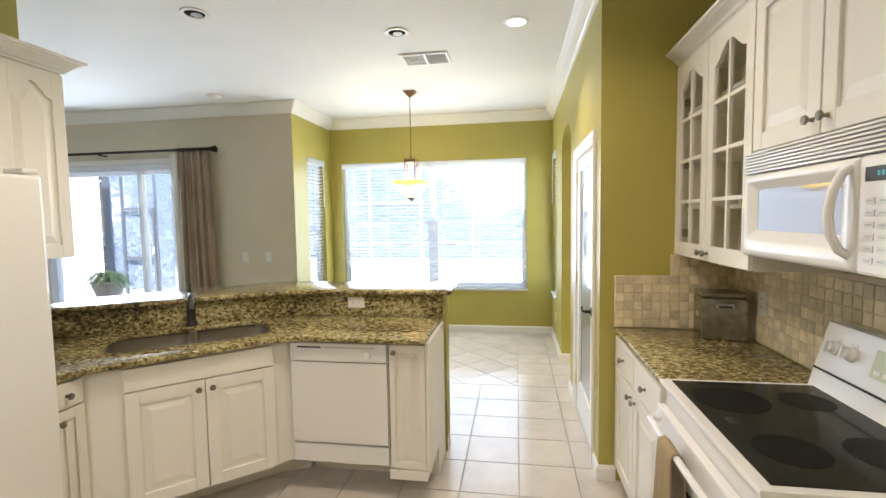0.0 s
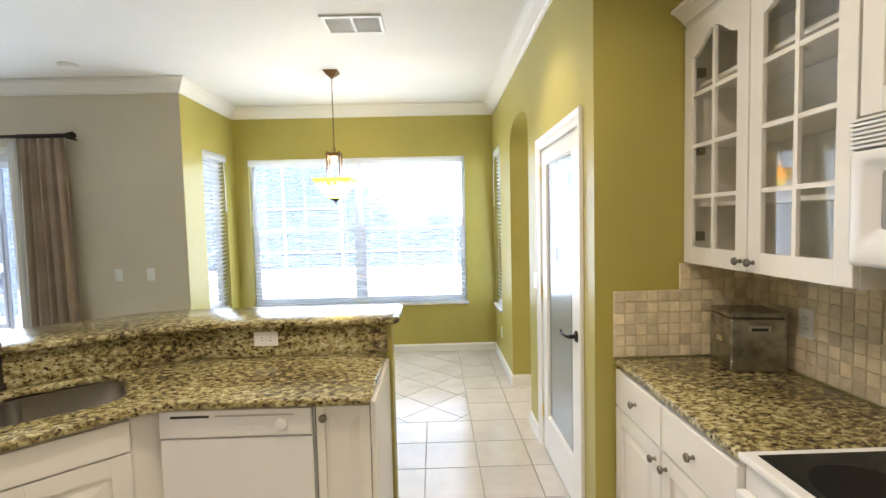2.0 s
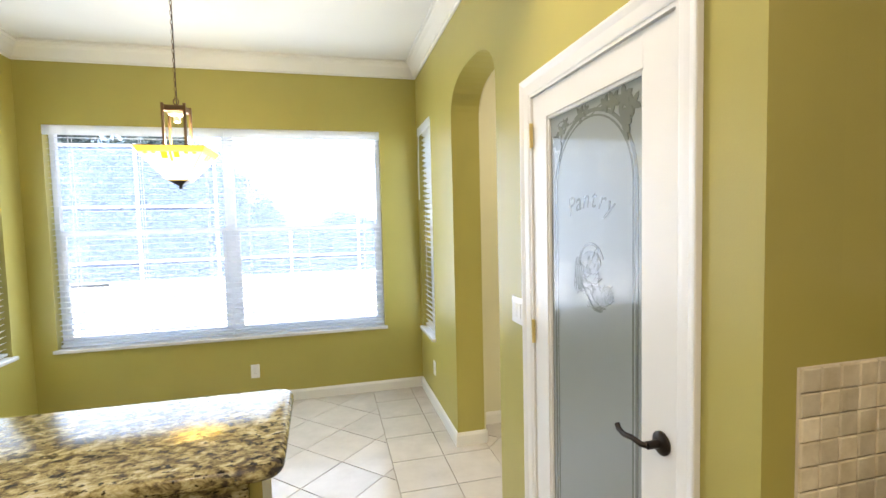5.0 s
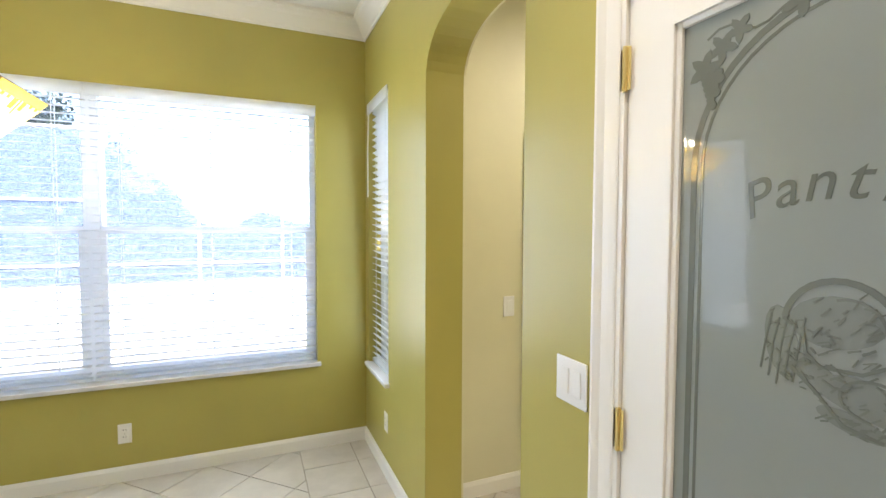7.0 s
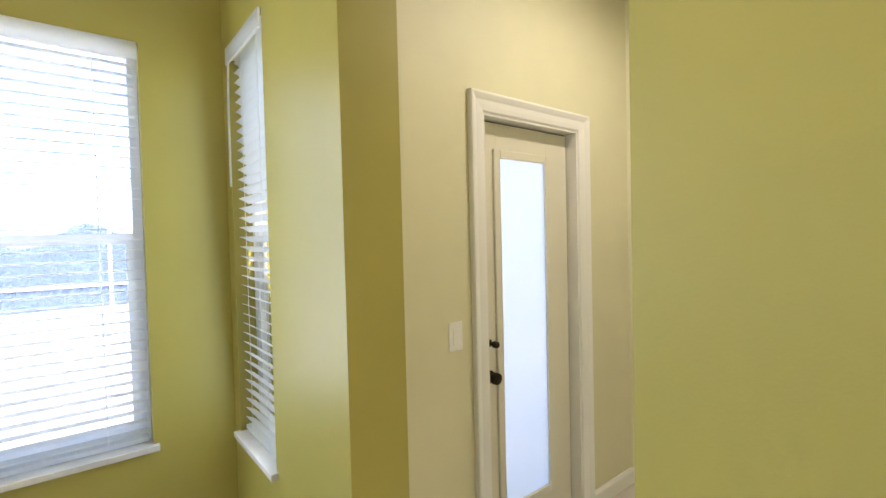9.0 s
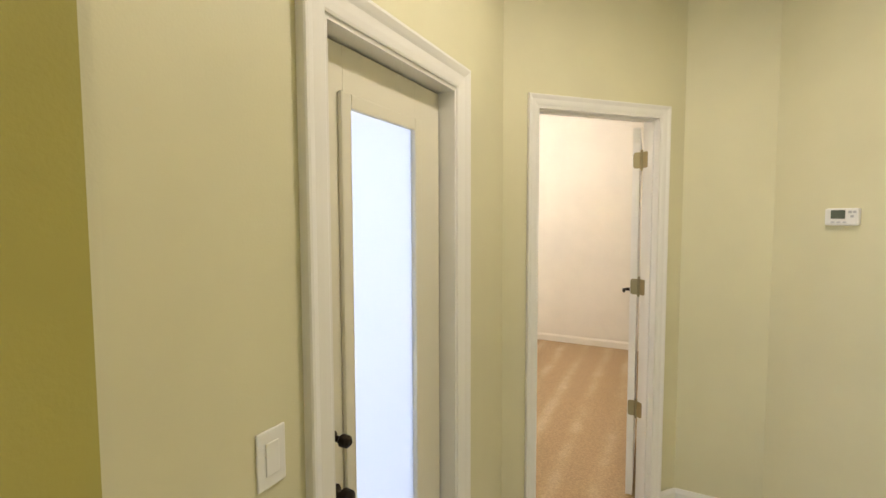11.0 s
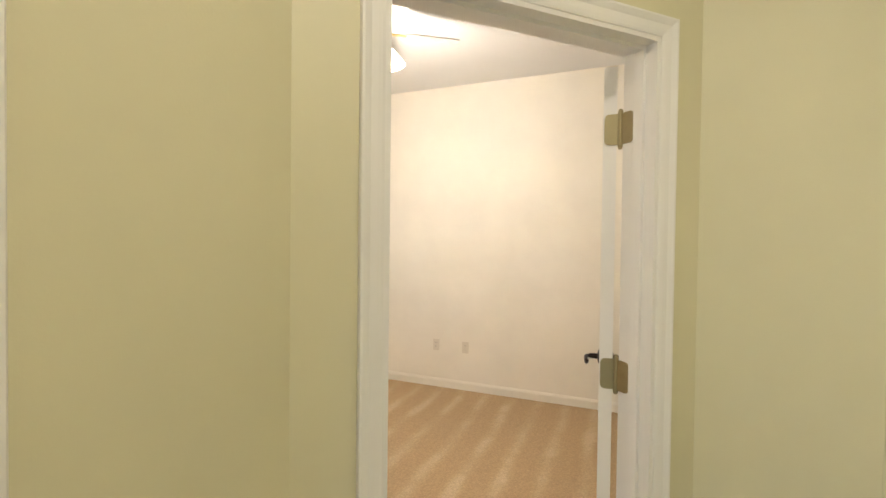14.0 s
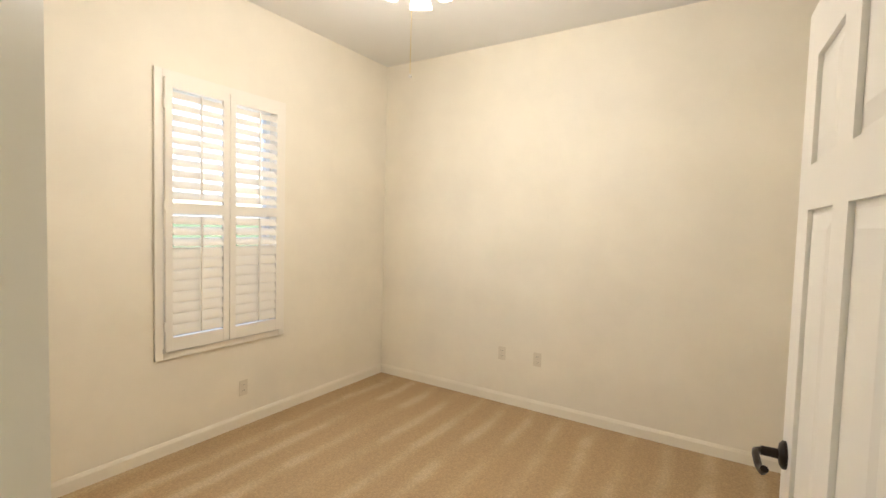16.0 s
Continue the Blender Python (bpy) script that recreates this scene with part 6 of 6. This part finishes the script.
def ceiling_fan():
    x, y = 4.77, 6.72
    f = thing("ceiling_fan", pose(x, y, HB), "white ceiling fan with a lit brass light kit", "ceiling fan")
    smooth(part("canopy", lathe(B(), [(0.07, -0.0005), (0.068, -0.03), (0.03, -0.06), (0.014, -0.065)]), BRASS, f))
    part("downrod", cyl(B(), 0.012, 0.012, 0.12, pose(0, 0, -0.12)), BRASS, f)
    smooth(part("motor_housing", lathe(B(), [(0.03, -0.16), (0.09, -0.175), (0.115, -0.20), (0.115, -0.25), (0.09, -0.28), (0.05, -0.295)]), TRIM, f))
    smooth(part("light_plate", lathe(B(), [(0.05, -0.295), (0.062, -0.30), (0.058, -0.35), (0.07, -0.37), (0.05, -0.40), (0.02, -0.42)]), BRASS, f))
    for k in range(5):
        a = 72 * k + 20
        m = pose(0, 0, -0.27, 0, 0, a)
        bm = B()
        out = rounded([(0.19, -0.055), (0.60, -0.065), (0.60, 0.065), (0.19, 0.055)], [0.02, 0.05, 0.05, 0.02], 5)
        prism(bm, out, -0.004, 0.004)
        bl = part("blade", bm, TRIM, f)
        bl.matrix_basis = m @ pose(0, 0, 0, 11)
        ir = part("blade_iron", box(B(), 0.08, 0.23, -0.018, 0.018, -0.012, -0.006, 0.003), BRASS, f)
        ir.matrix_basis = m @ pose(0, 0, 0, 4)
    shade_glass = glow("lit_frosted_shade", (1.0, 0.90, 0.74), 0.75)
    for k in range(4):
        a = 90 * k + 30
        m = pose(0, 0, -0.37, 0, 0, a)
        arm = part("lamp_arm", tube(B(), [(0.05, 0, 0), (0.09, 0, 0.0), (0.115, 0, -0.02)], 0.009, 8), BRASS, f)
        arm.matrix_basis = m
        sh = part("shade", lathe(B(), [(0.022, 0.0), (0.03, -0.02), (0.045, -0.06), (0.058, -0.10), (0.062, -0.125), (0.055, -0.12), (0.04, -0.06), (0.02, -0.01)], pose(0.115, 0, -0.02, 0, -22, 0)), shade_glass, f, "frosted tulip shade, lit")
        sh.matrix_basis = m
        smooth(sh, 70)
    part("pull_chain", tube(B(), [(-0.048, 0.0, -0.39), (-0.05, 0.0, -0.65), (-0.05, 0.0, -0.92)], 0.0012, 5), BRASS, f)
    part("chain_bead", ball(B(), 0.009, pose(-0.05, 0.0, -0.925)), TRIM, f)
    for piece in f.children:
        if not piece.name.startswith("canopy"):
            piece.location.z += 0.09


ceiling_fan()


# ---------------------------------------------------------------- outdoors
concrete = painted("pale_concrete", (0.62, 0.60, 0.56), 0.85, 0.12, 40, 0.3)
bm = box(B(), -600, 600, -600, 600, -0.35, -0.115)
lawn = mat("lawn", (0.07, 0.11, 0.03), 0.9)
nt = lawn.node_tree
nt.links.new(ramp(nt, noise_tex(nt, coords(nt), 0.8, 6), [(0.3, (0.05, 0.09, 0.025)), (0.7, (0.11, 0.15, 0.05))]), nt.nodes["Principled BSDF"].inputs["Base Color"])
tagged(obj("ground", bm, lawn), "green lawn reaching to the horizon", "ground", kind="structure")
bm = box(B(), -14, 2.85, 5.63, 17.9, -0.112, -0.02)
box(bm, 2.85, 9.5, 8.52, 17.9, -0.112, -0.02)
tagged(obj("pavement", bm, concrete), "pale concrete pool deck", "pavement", kind="structure")
stucco = painted("white_stucco", (0.80, 0.79, 0.76), 0.9, 0.03, 50, 0.5)
tagged(obj("wall_patio", box(B(), -9.2, -7.55, 5.62, 8.1, -0.02, 3.2), stucco), "white stucco wing of the house by the patio", "wall", kind="structure")
# dark bronze, lightened and blued to hold the flare from outside
DARKALU = mat("flare_washed_bronze_aluminium", (0.085, 0.10, 0.115), 0.45, 0.2)
WHITEALU = mat("white_aluminium", (0.75, 0.76, 0.78), 0.4)


def screen_cloth():
    """Fine insect mesh, mostly open, sunlit; its blue tint paints haze over the garden."""
    m = bpy.data.materials.new("hazing_screen_cloth")
    m.use_nodes = True
    nt = m.node_tree
    b = nt.nodes["Principled BSDF"]
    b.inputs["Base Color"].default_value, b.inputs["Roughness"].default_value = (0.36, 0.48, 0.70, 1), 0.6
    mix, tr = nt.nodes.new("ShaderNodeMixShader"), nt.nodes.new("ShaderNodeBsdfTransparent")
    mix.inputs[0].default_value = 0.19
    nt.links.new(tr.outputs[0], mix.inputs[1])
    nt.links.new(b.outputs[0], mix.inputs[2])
    nt.links.new(mix.outputs[0], nt.nodes["Material Output"].inputs[0])
    return m


SCREENCLOTH = screen_cloth()


def cage(name, x0, x1, y, posts, z1, rails, material, label):
    c = thing(name, pose(0, y, -0.02), label, "screen enclosure")
    for x, w in posts:
        part("post", box(B(), x - w / 2, x + w / 2, -0.025, 0.025, 0, z1), material, c)
    for z, a, b in rails:
        part("rail", box(B(), a, b, -0.018, 0.018, z - 0.018, z + 0.018), material, c)
    xs = sorted(x for x, w in posts)
    for a, b in zip(xs, xs[1:]):
        # blue-tinted panels veil the garden in pale haze
        part("screen_cloth", box(B(), a + 0.02, b - 0.02, -0.001, 0.001, 0.02, z1 - 0.04), SCREENCLOTH, c, "fine bluish insect screen that hazes the garden view")
    return c


cage("screen_enclosure", -9, -2, 8.5, [(-7.80, 0.16), (-7.45, 0.05), (-6.70, 0.05), (-6.3, 0.05), (-5.0, 0.06), (-3.6, 0.06)], 2.7,
     [(0.9, -6.3, -2.5), (2.65, -7.9, -2.5)], DARKALU, "dark bronze patio screen frame")
gate = thing("screen_door", pose(-7.08, 8.46, -0.02), "dark bronze framed patio screen door", "screen door")
for a, b, lo, hi in ((-0.36, -0.32, 0.05, 1.86), (0.32, 0.36, 0.05, 1.86), (-0.32, 0.32, 1.82, 1.86), (-0.32, 0.32, 0.05, 0.12), (-0.32, 0.32, 0.85, 0.90)):
    part("frame", box(B(), a, b, -0.012, 0.012, lo, hi), DARKALU, gate)
part("handle", box(B(), 0.325, 0.345, -0.05, -0.012, 0.95, 1.08, 0.004), WHITEALU, gate)
cage("screen_enclosure", -9, 3, 13.2, [(-9.79 + 1.49 * k, 0.045) for k in range(9)], 3.3, [(0.86, -9.79, 2.13), (3.25, -9.79, 2.13), (2.0, -9.79, -2.3)], WHITEALU, "white aluminium pool screen frame")


def leaf_material(name, lo, hi):
    m = mat(name, lo, 0.8, 0.0, Specular_IOR_Level=0.15)
    nt = m.node_tree
    gi = nt.nodes.new("ShaderNodeNewGeometry")
    nt.links.new(ramp(nt, gi.outputs["Random Per Island"], [(0.0, lo), (1.0, hi)]), nt.nodes["Principled BSDF"].inputs["Base Color"])
    return m


LEAF = leaf_material("shrub_leaves", (0.042, 0.060, 0.056), (0.072, 0.102, 0.096))


def leaf_cloud(n, place, size, rnd):
    """Many small folded leaves at the places that place() gives."""
    verts, faces = [], []
    for _ in range(n):
        c = Vector(place())
        q = Euler((rnd.uniform(-1, 1), rnd.uniform(-1, 1), rnd.uniform(0, 6.28))).to_matrix()
        s = size * rnd.uniform(0.6, 1.3)
        k = len(verts)
        for p in ((-0.5, 0, 0), (0, -0.22, 0.06), (0.55, 0, -0.04), (0, 0.22, 0.06)):
            verts.append(tuple(c + q @ (Vector(p) * s)))
        faces.append((k, k + 1, k + 2))
        faces.append((k, k + 2, k + 3))
    me = bpy.data.meshes.new("leaves")
    me.from_pydata(verts, [], faces)
    return me


rnd = random.Random(11)


def hedge_top(x):
    """The green mass stands tall beyond the patio and falls off towards the bedroom wing."""
    fall = min(1.0, max(0.0, (x + 4.2) / 3.8))
    return 4.3 - 2.6 * fall + 0.35 * math.sin(x * 0.9) + 0.3 * math.sin(x * 2.3 + 1)


def hedge_place():
    x = rnd.uniform(-18, 6)
    return x, 18.8 + rnd.uniform(-0.7, 0.9), -0.1 + max(0.4, hedge_top(x)) * rnd.random() ** 0.75


me = leaf_cloud(80000, hedge_place, 0.13, rnd)
me.materials.append(LEAF)
tagged(new("hedge", me), "dense green garden hedge behind the pool screen", "hedge", kind="stuff")


def thicket_place():
    x = rnd.uniform(-18, 6)
    return x, 20.0 + rnd.uniform(-0.3, 0.6), -0.1 + max(0.4, hedge_top(x) - 0.2) * rnd.random()


me = leaf_cloud(30000, thicket_place, 0.32, rnd)
me.materials.append(LEAF)
tagged(new("thicket", me), "dense green bushes close behind the hedge", "bushes", kind="stuff")
me = leaf_cloud(7000, lambda: (rnd.uniform(-12.5, -5.5), 10.3 + rnd.uniform(-0.6, 0.8), -0.1 + 1.5 * rnd.random() ** 0.8 * (0.7 + 0.3 * math.sin(rnd.random() * 9))), 0.2, rnd)
me.materials.append(LEAF)
tagged(new("shrubs", me), "green garden shrubs beyond the patio", "shrubs", kind="stuff")


def garden_tree(x, y, h, r, seed):
    q = random.Random(seed)
    t = thing("tree", pose(x, y, -0.12), "leafy green garden tree beyond the lawn", "tree")
    bark = mat("bark", (0.12, 0.09, 0.06), 0.9)
    bm = B()
    tube(bm, [(0, 0, 0), (0.05, 0.02, h * 0.3), (0.0, 0.05, h * 0.6)], 0.12, 8)
    limbs = []
    for k in range(7):
        a = 2 * math.pi * k / 7 + q.uniform(-0.3, 0.3)
        tip = (r * 0.7 * math.cos(a), r * 0.7 * math.sin(a), h * q.uniform(0.65, 0.95))
        tube(bm, [(0, 0.03, h * q.uniform(0.35, 0.55)), (tip[0] * 0.5, tip[1] * 0.5, tip[2] * 0.85), tip], 0.035, 6)
        limbs.append(tip)
    part("trunk", bm, bark, t)
    clumps = [(Vector(l) + Vector((q.uniform(-0.5, 0.5), q.uniform(-0.5, 0.5), q.uniform(-0.3, 0.4))) * r * 0.6, r * q.uniform(0.25, 0.5)) for l in limbs for _ in range(3)]

    def place():
        c, rad = q.choice(clumps)
        d = Vector((q.gauss(0, 1), q.gauss(0, 1), q.gauss(0, 0.7))).normalized() * rad * q.random() ** 0.4
        return c + d
    me = leaf_cloud(9000, place, 0.2, q)
    me.materials.append(LEAF)
    cr = new("crown", me)
    cr.parent = t


garden_tree(-11.0, 22.5, 6.0, 2.4, 3)
garden_tree(-6.4, 23.0, 5.6, 2.2, 4)
garden_tree(-13.5, 14.0, 5.0, 2.0, 6)


def fern():
    f = thing("potted_fern", pose(-5.98, 6.62, -0.02), "arching green fern in a pot on a stand", "potted plant")
    part("pot", lathe(B(), [(0.13, 0.42), (0.17, 0.44), (0.22, 0.62), (0.235, 0.64), (0.235, 0.67), (0.21, 0.67), (0.2, 0.63)]), mat("grey_clay_pot", (0.28, 0.25, 0.22), 0.8), f)
    for k in range(3):
        a = 2 * math.pi * k / 3
        part("stand_leg", tube(B(), [(0.15 * math.cos(a), 0.15 * math.sin(a), 0.42), (0.2 * math.cos(a), 0.2 * math.sin(a), 0.0)], 0.012, 8), BRONZE, f)
    q = random.Random(2)
    verts, faces = [], []
    for k in range(90):
        a, lean, ln = q.uniform(0, 6.28), q.uniform(0.3, 1.0), q.uniform(0.35, 0.62)
        prev = None
        for s in range(9):
            u = s / 8
            rr, zz = ln * u * lean, 0.66 + 0.34 * ln * math.sin(u * 2.4) - 0.25 * u * u * lean
            w = 0.03 * (1 - u) + 0.004
            c, n = Vector((rr * math.cos(a), rr * math.sin(a), zz)), Vector((-math.sin(a), math.cos(a), 0)) * w
            verts += [tuple(c - n), tuple(c + n)]
            i = len(verts) - 2
            if prev is not None:
                faces.append((prev, prev + 1, i + 1, i))
            prev = i
    me = bpy.data.meshes.new("fronds")
    me.from_pydata(verts, [], faces)
    # frond greens raised so the outdoor glare is in their colour
    me.materials.append(leaf_material("washed_fern_green", (0.12, 0.20, 0.08), (0.26, 0.34, 0.16)))
    fr = new("fronds", me)
    fr.parent = f


fern()


# ---------------------------------------------------------------- tiles, last
def tile_piece(name, w, h, t, material, bev):
    """One shared tile mesh, from its centre, eased on its upper edge."""
    verts = []
    for q, z in ((0.0, 0.0), (0.0, t - bev), (bev, t)):
        verts += [(-w / 2 + q, -h / 2 + q, z), (w / 2 - q, -h / 2 + q, z), (w / 2 - q, h / 2 - q, z), (-w / 2 + q, h / 2 - q, z)]
    faces = [(8, 9, 10, 11)]
    for a in (0, 4):
        for k in range(4):
            faces.append((a + k, a + (k + 1) % 4, a + 4 + (k + 1) % 4, a + 4 + k))
    me = bpy.data.meshes.new(name)
    me.from_pydata(verts, [], faces)
    me.materials.append(material)
    return me


def backsplash(name, m, cells, label, w, lo, hi, extra=()):
    b = thing(name, m, label, "backsplash")
    bm = box(B(), 0, w, -0.005, -0.0005, lo, hi)
    for a, c, z0, z1 in extra:
        box(bm, a, c, -0.005, -0.0005, z0, z1)
    part("grout", bm, STONEGROUT, b)
    me = [tile_piece("stone", 0.0465, 0.0465, 0.0065, STONETILE, 0.0022) for _ in range(1)][0]
    r = random.Random(7)
    for u, z in cells:
        t = new("tile", me)
        t.parent = b
        t.matrix_basis = pose(u, -0.0045 + r.uniform(-0.0007, 0.0007), z, 90 + r.uniform(-0.8, 0.8), 0, 0) @ pose(0, 0, 0, 0, 0, r.choice((0, 90, 180, 270)) + r.uniform(-1.2, 1.2))
    return b


PT = 0.0495
cells = [(0.025 + PT * i, 0.917 + 0.026 + PT * j) for i in range(13) for j in range(8) if j < 6 or i >= 6]
backsplash("tile_backsplash", along((0.882, 3.12), (1.5, 3.12)), cells, "tumbled beige stone tile backsplash on the end wall", 0.634, 0.9155, 1.215, [(0.297, 0.634, 1.215, 1.334)])
cells = [(0.022 + PT * i, 0.917 + 0.026 + PT * j) for i in range(33) for j in range(8)]
backsplash("tile_backsplash", along((1.52, 3.11), (1.52, 1.45)), cells, "tumbled beige stone tile backsplash behind the range", 1.66, 0.9155, 1.334)

FT = 0.338
TILE = tile_piece("floor_tile", FT - 0.006, FT - 0.006, 0.006, FLOORTILE, 0.0012)


def inside(p, poly):
    x, y = p
    hit = False
    for (x0, y0), (x1, y1) in zip(poly, poly[1:] + poly[:1]):
        if (y0 > y) != (y1 > y) and x < (x1 - x0) * (y - y0) / (y1 - y0) + x0:
            hit = not hit
    return hit


def clip(poly, a, b, c):
    """The part of a convex outline where a x + b y <= c."""
    out = []
    for (x0, y0), (x1, y1) in zip(poly, poly[1:] + poly[:1]):
        d0, d1 = a * x0 + b * y0 - c, a * x1 + b * y1 - c
        if d0 <= 0:
            out.append((x0, y0))
        if d0 * d1 < 0:
            t = d0 / (d0 - d1)
            out.append((x0 + (x1 - x0) * t, y0 + (y1 - y0) * t))
    return out


def lay(parent, cx, cy, turn, bounds, far):
    """One tile at (cx, cy), cut by the half planes bounds; far collects what is joined."""
    h = (FT - 0.006) / 2
    c, s = math.cos(turn), math.sin(turn)
    poly = [(cx + u * c - v * s, cy + u * s + v * c) for u, v in ((-h, -h), (h, -h), (h, h), (-h, h))]
    cut = False
    for q in bounds:
        new_poly = clip(poly, *q)
        cut = cut or len(new_poly) != 4 or any(math.dist(a_, b_) > 1e-6 for a_, b_ in zip(new_poly, poly))
        poly = new_poly
        if len(poly) < 3:
            return
    if far is not None:
        far.append(poly)
    elif not cut:
        t = new("tile", TILE)
        t.parent = parent
        t.matrix_basis = pose(cx, cy, -0.006, 0, 0, math.degrees(turn))
    else:
        part("tile", prism(B(), poly, -0.006, 0.0), FLOORTILE, parent)


X0, Y0 = 0.0, 4.58   # a joint crossing near the bar's end
far = []
for i in range(-20, 5):
    for j in range(-20, 6):
        cx, cy = X0 + (i + 0.5) * FT, Y0 + (j + 0.5) * FT
        if cx > 1.7 or cy > YB + 0.2 or cy < -2.2 or cx < -6.8:
            continue
        near = cx > -2.6 and cy > 1.2
        nook = cx < 0.33 and cy > 4.58 and cx > -2.4
        bounds = [(1, 0, XR + 0.19 if cy > 3 else 1.52), (0, 1, YB)]
        if nook:
            continue
        lay(floor, cx, cy, 0, bounds, None if near else far)
# the nook's field is laid on the slant
for i in range(-12, 13):
    for j in range(-12, 13):
        c = math.sqrt(0.5)
        cx, cy = 0.03 + FT * (i - j) * c, 5.12 + FT * (i + j) * c
        if -2.6 < cx < 0.7 and 4.3 < cy < 6.9:
            lay(floor, cx, cy, math.pi / 4, [(1, 0, 0.335), (-1, 0, 2.365), (0, -1, -4.583), (0, 1, YB)], None)
bm = B()
for poly in far:
    prism(bm, poly, -0.006, 0.0)
tagged(part("tiles", bm, FLOORTILE, floor), kind="stuff")
c = math.sqrt(0.5)
for i in range(-8, 9):
    for j in range(-8, 9):
        cx, cy = 2.3 + FT * (i - j) * c, 4.9 + FT * (i + j) * c
        if 0.8 < cx < 3.75 and 3.4 < cy < 5.9:
            lay(hall_floor, cx, cy, math.pi / 4, [(-1, 0, -0.993), (0, 1, 5.69), (0.69, 0.724, 0.69 * 2.725 + 0.724 * 5.615 + 0.05), (1, 0, 3.47)], None)
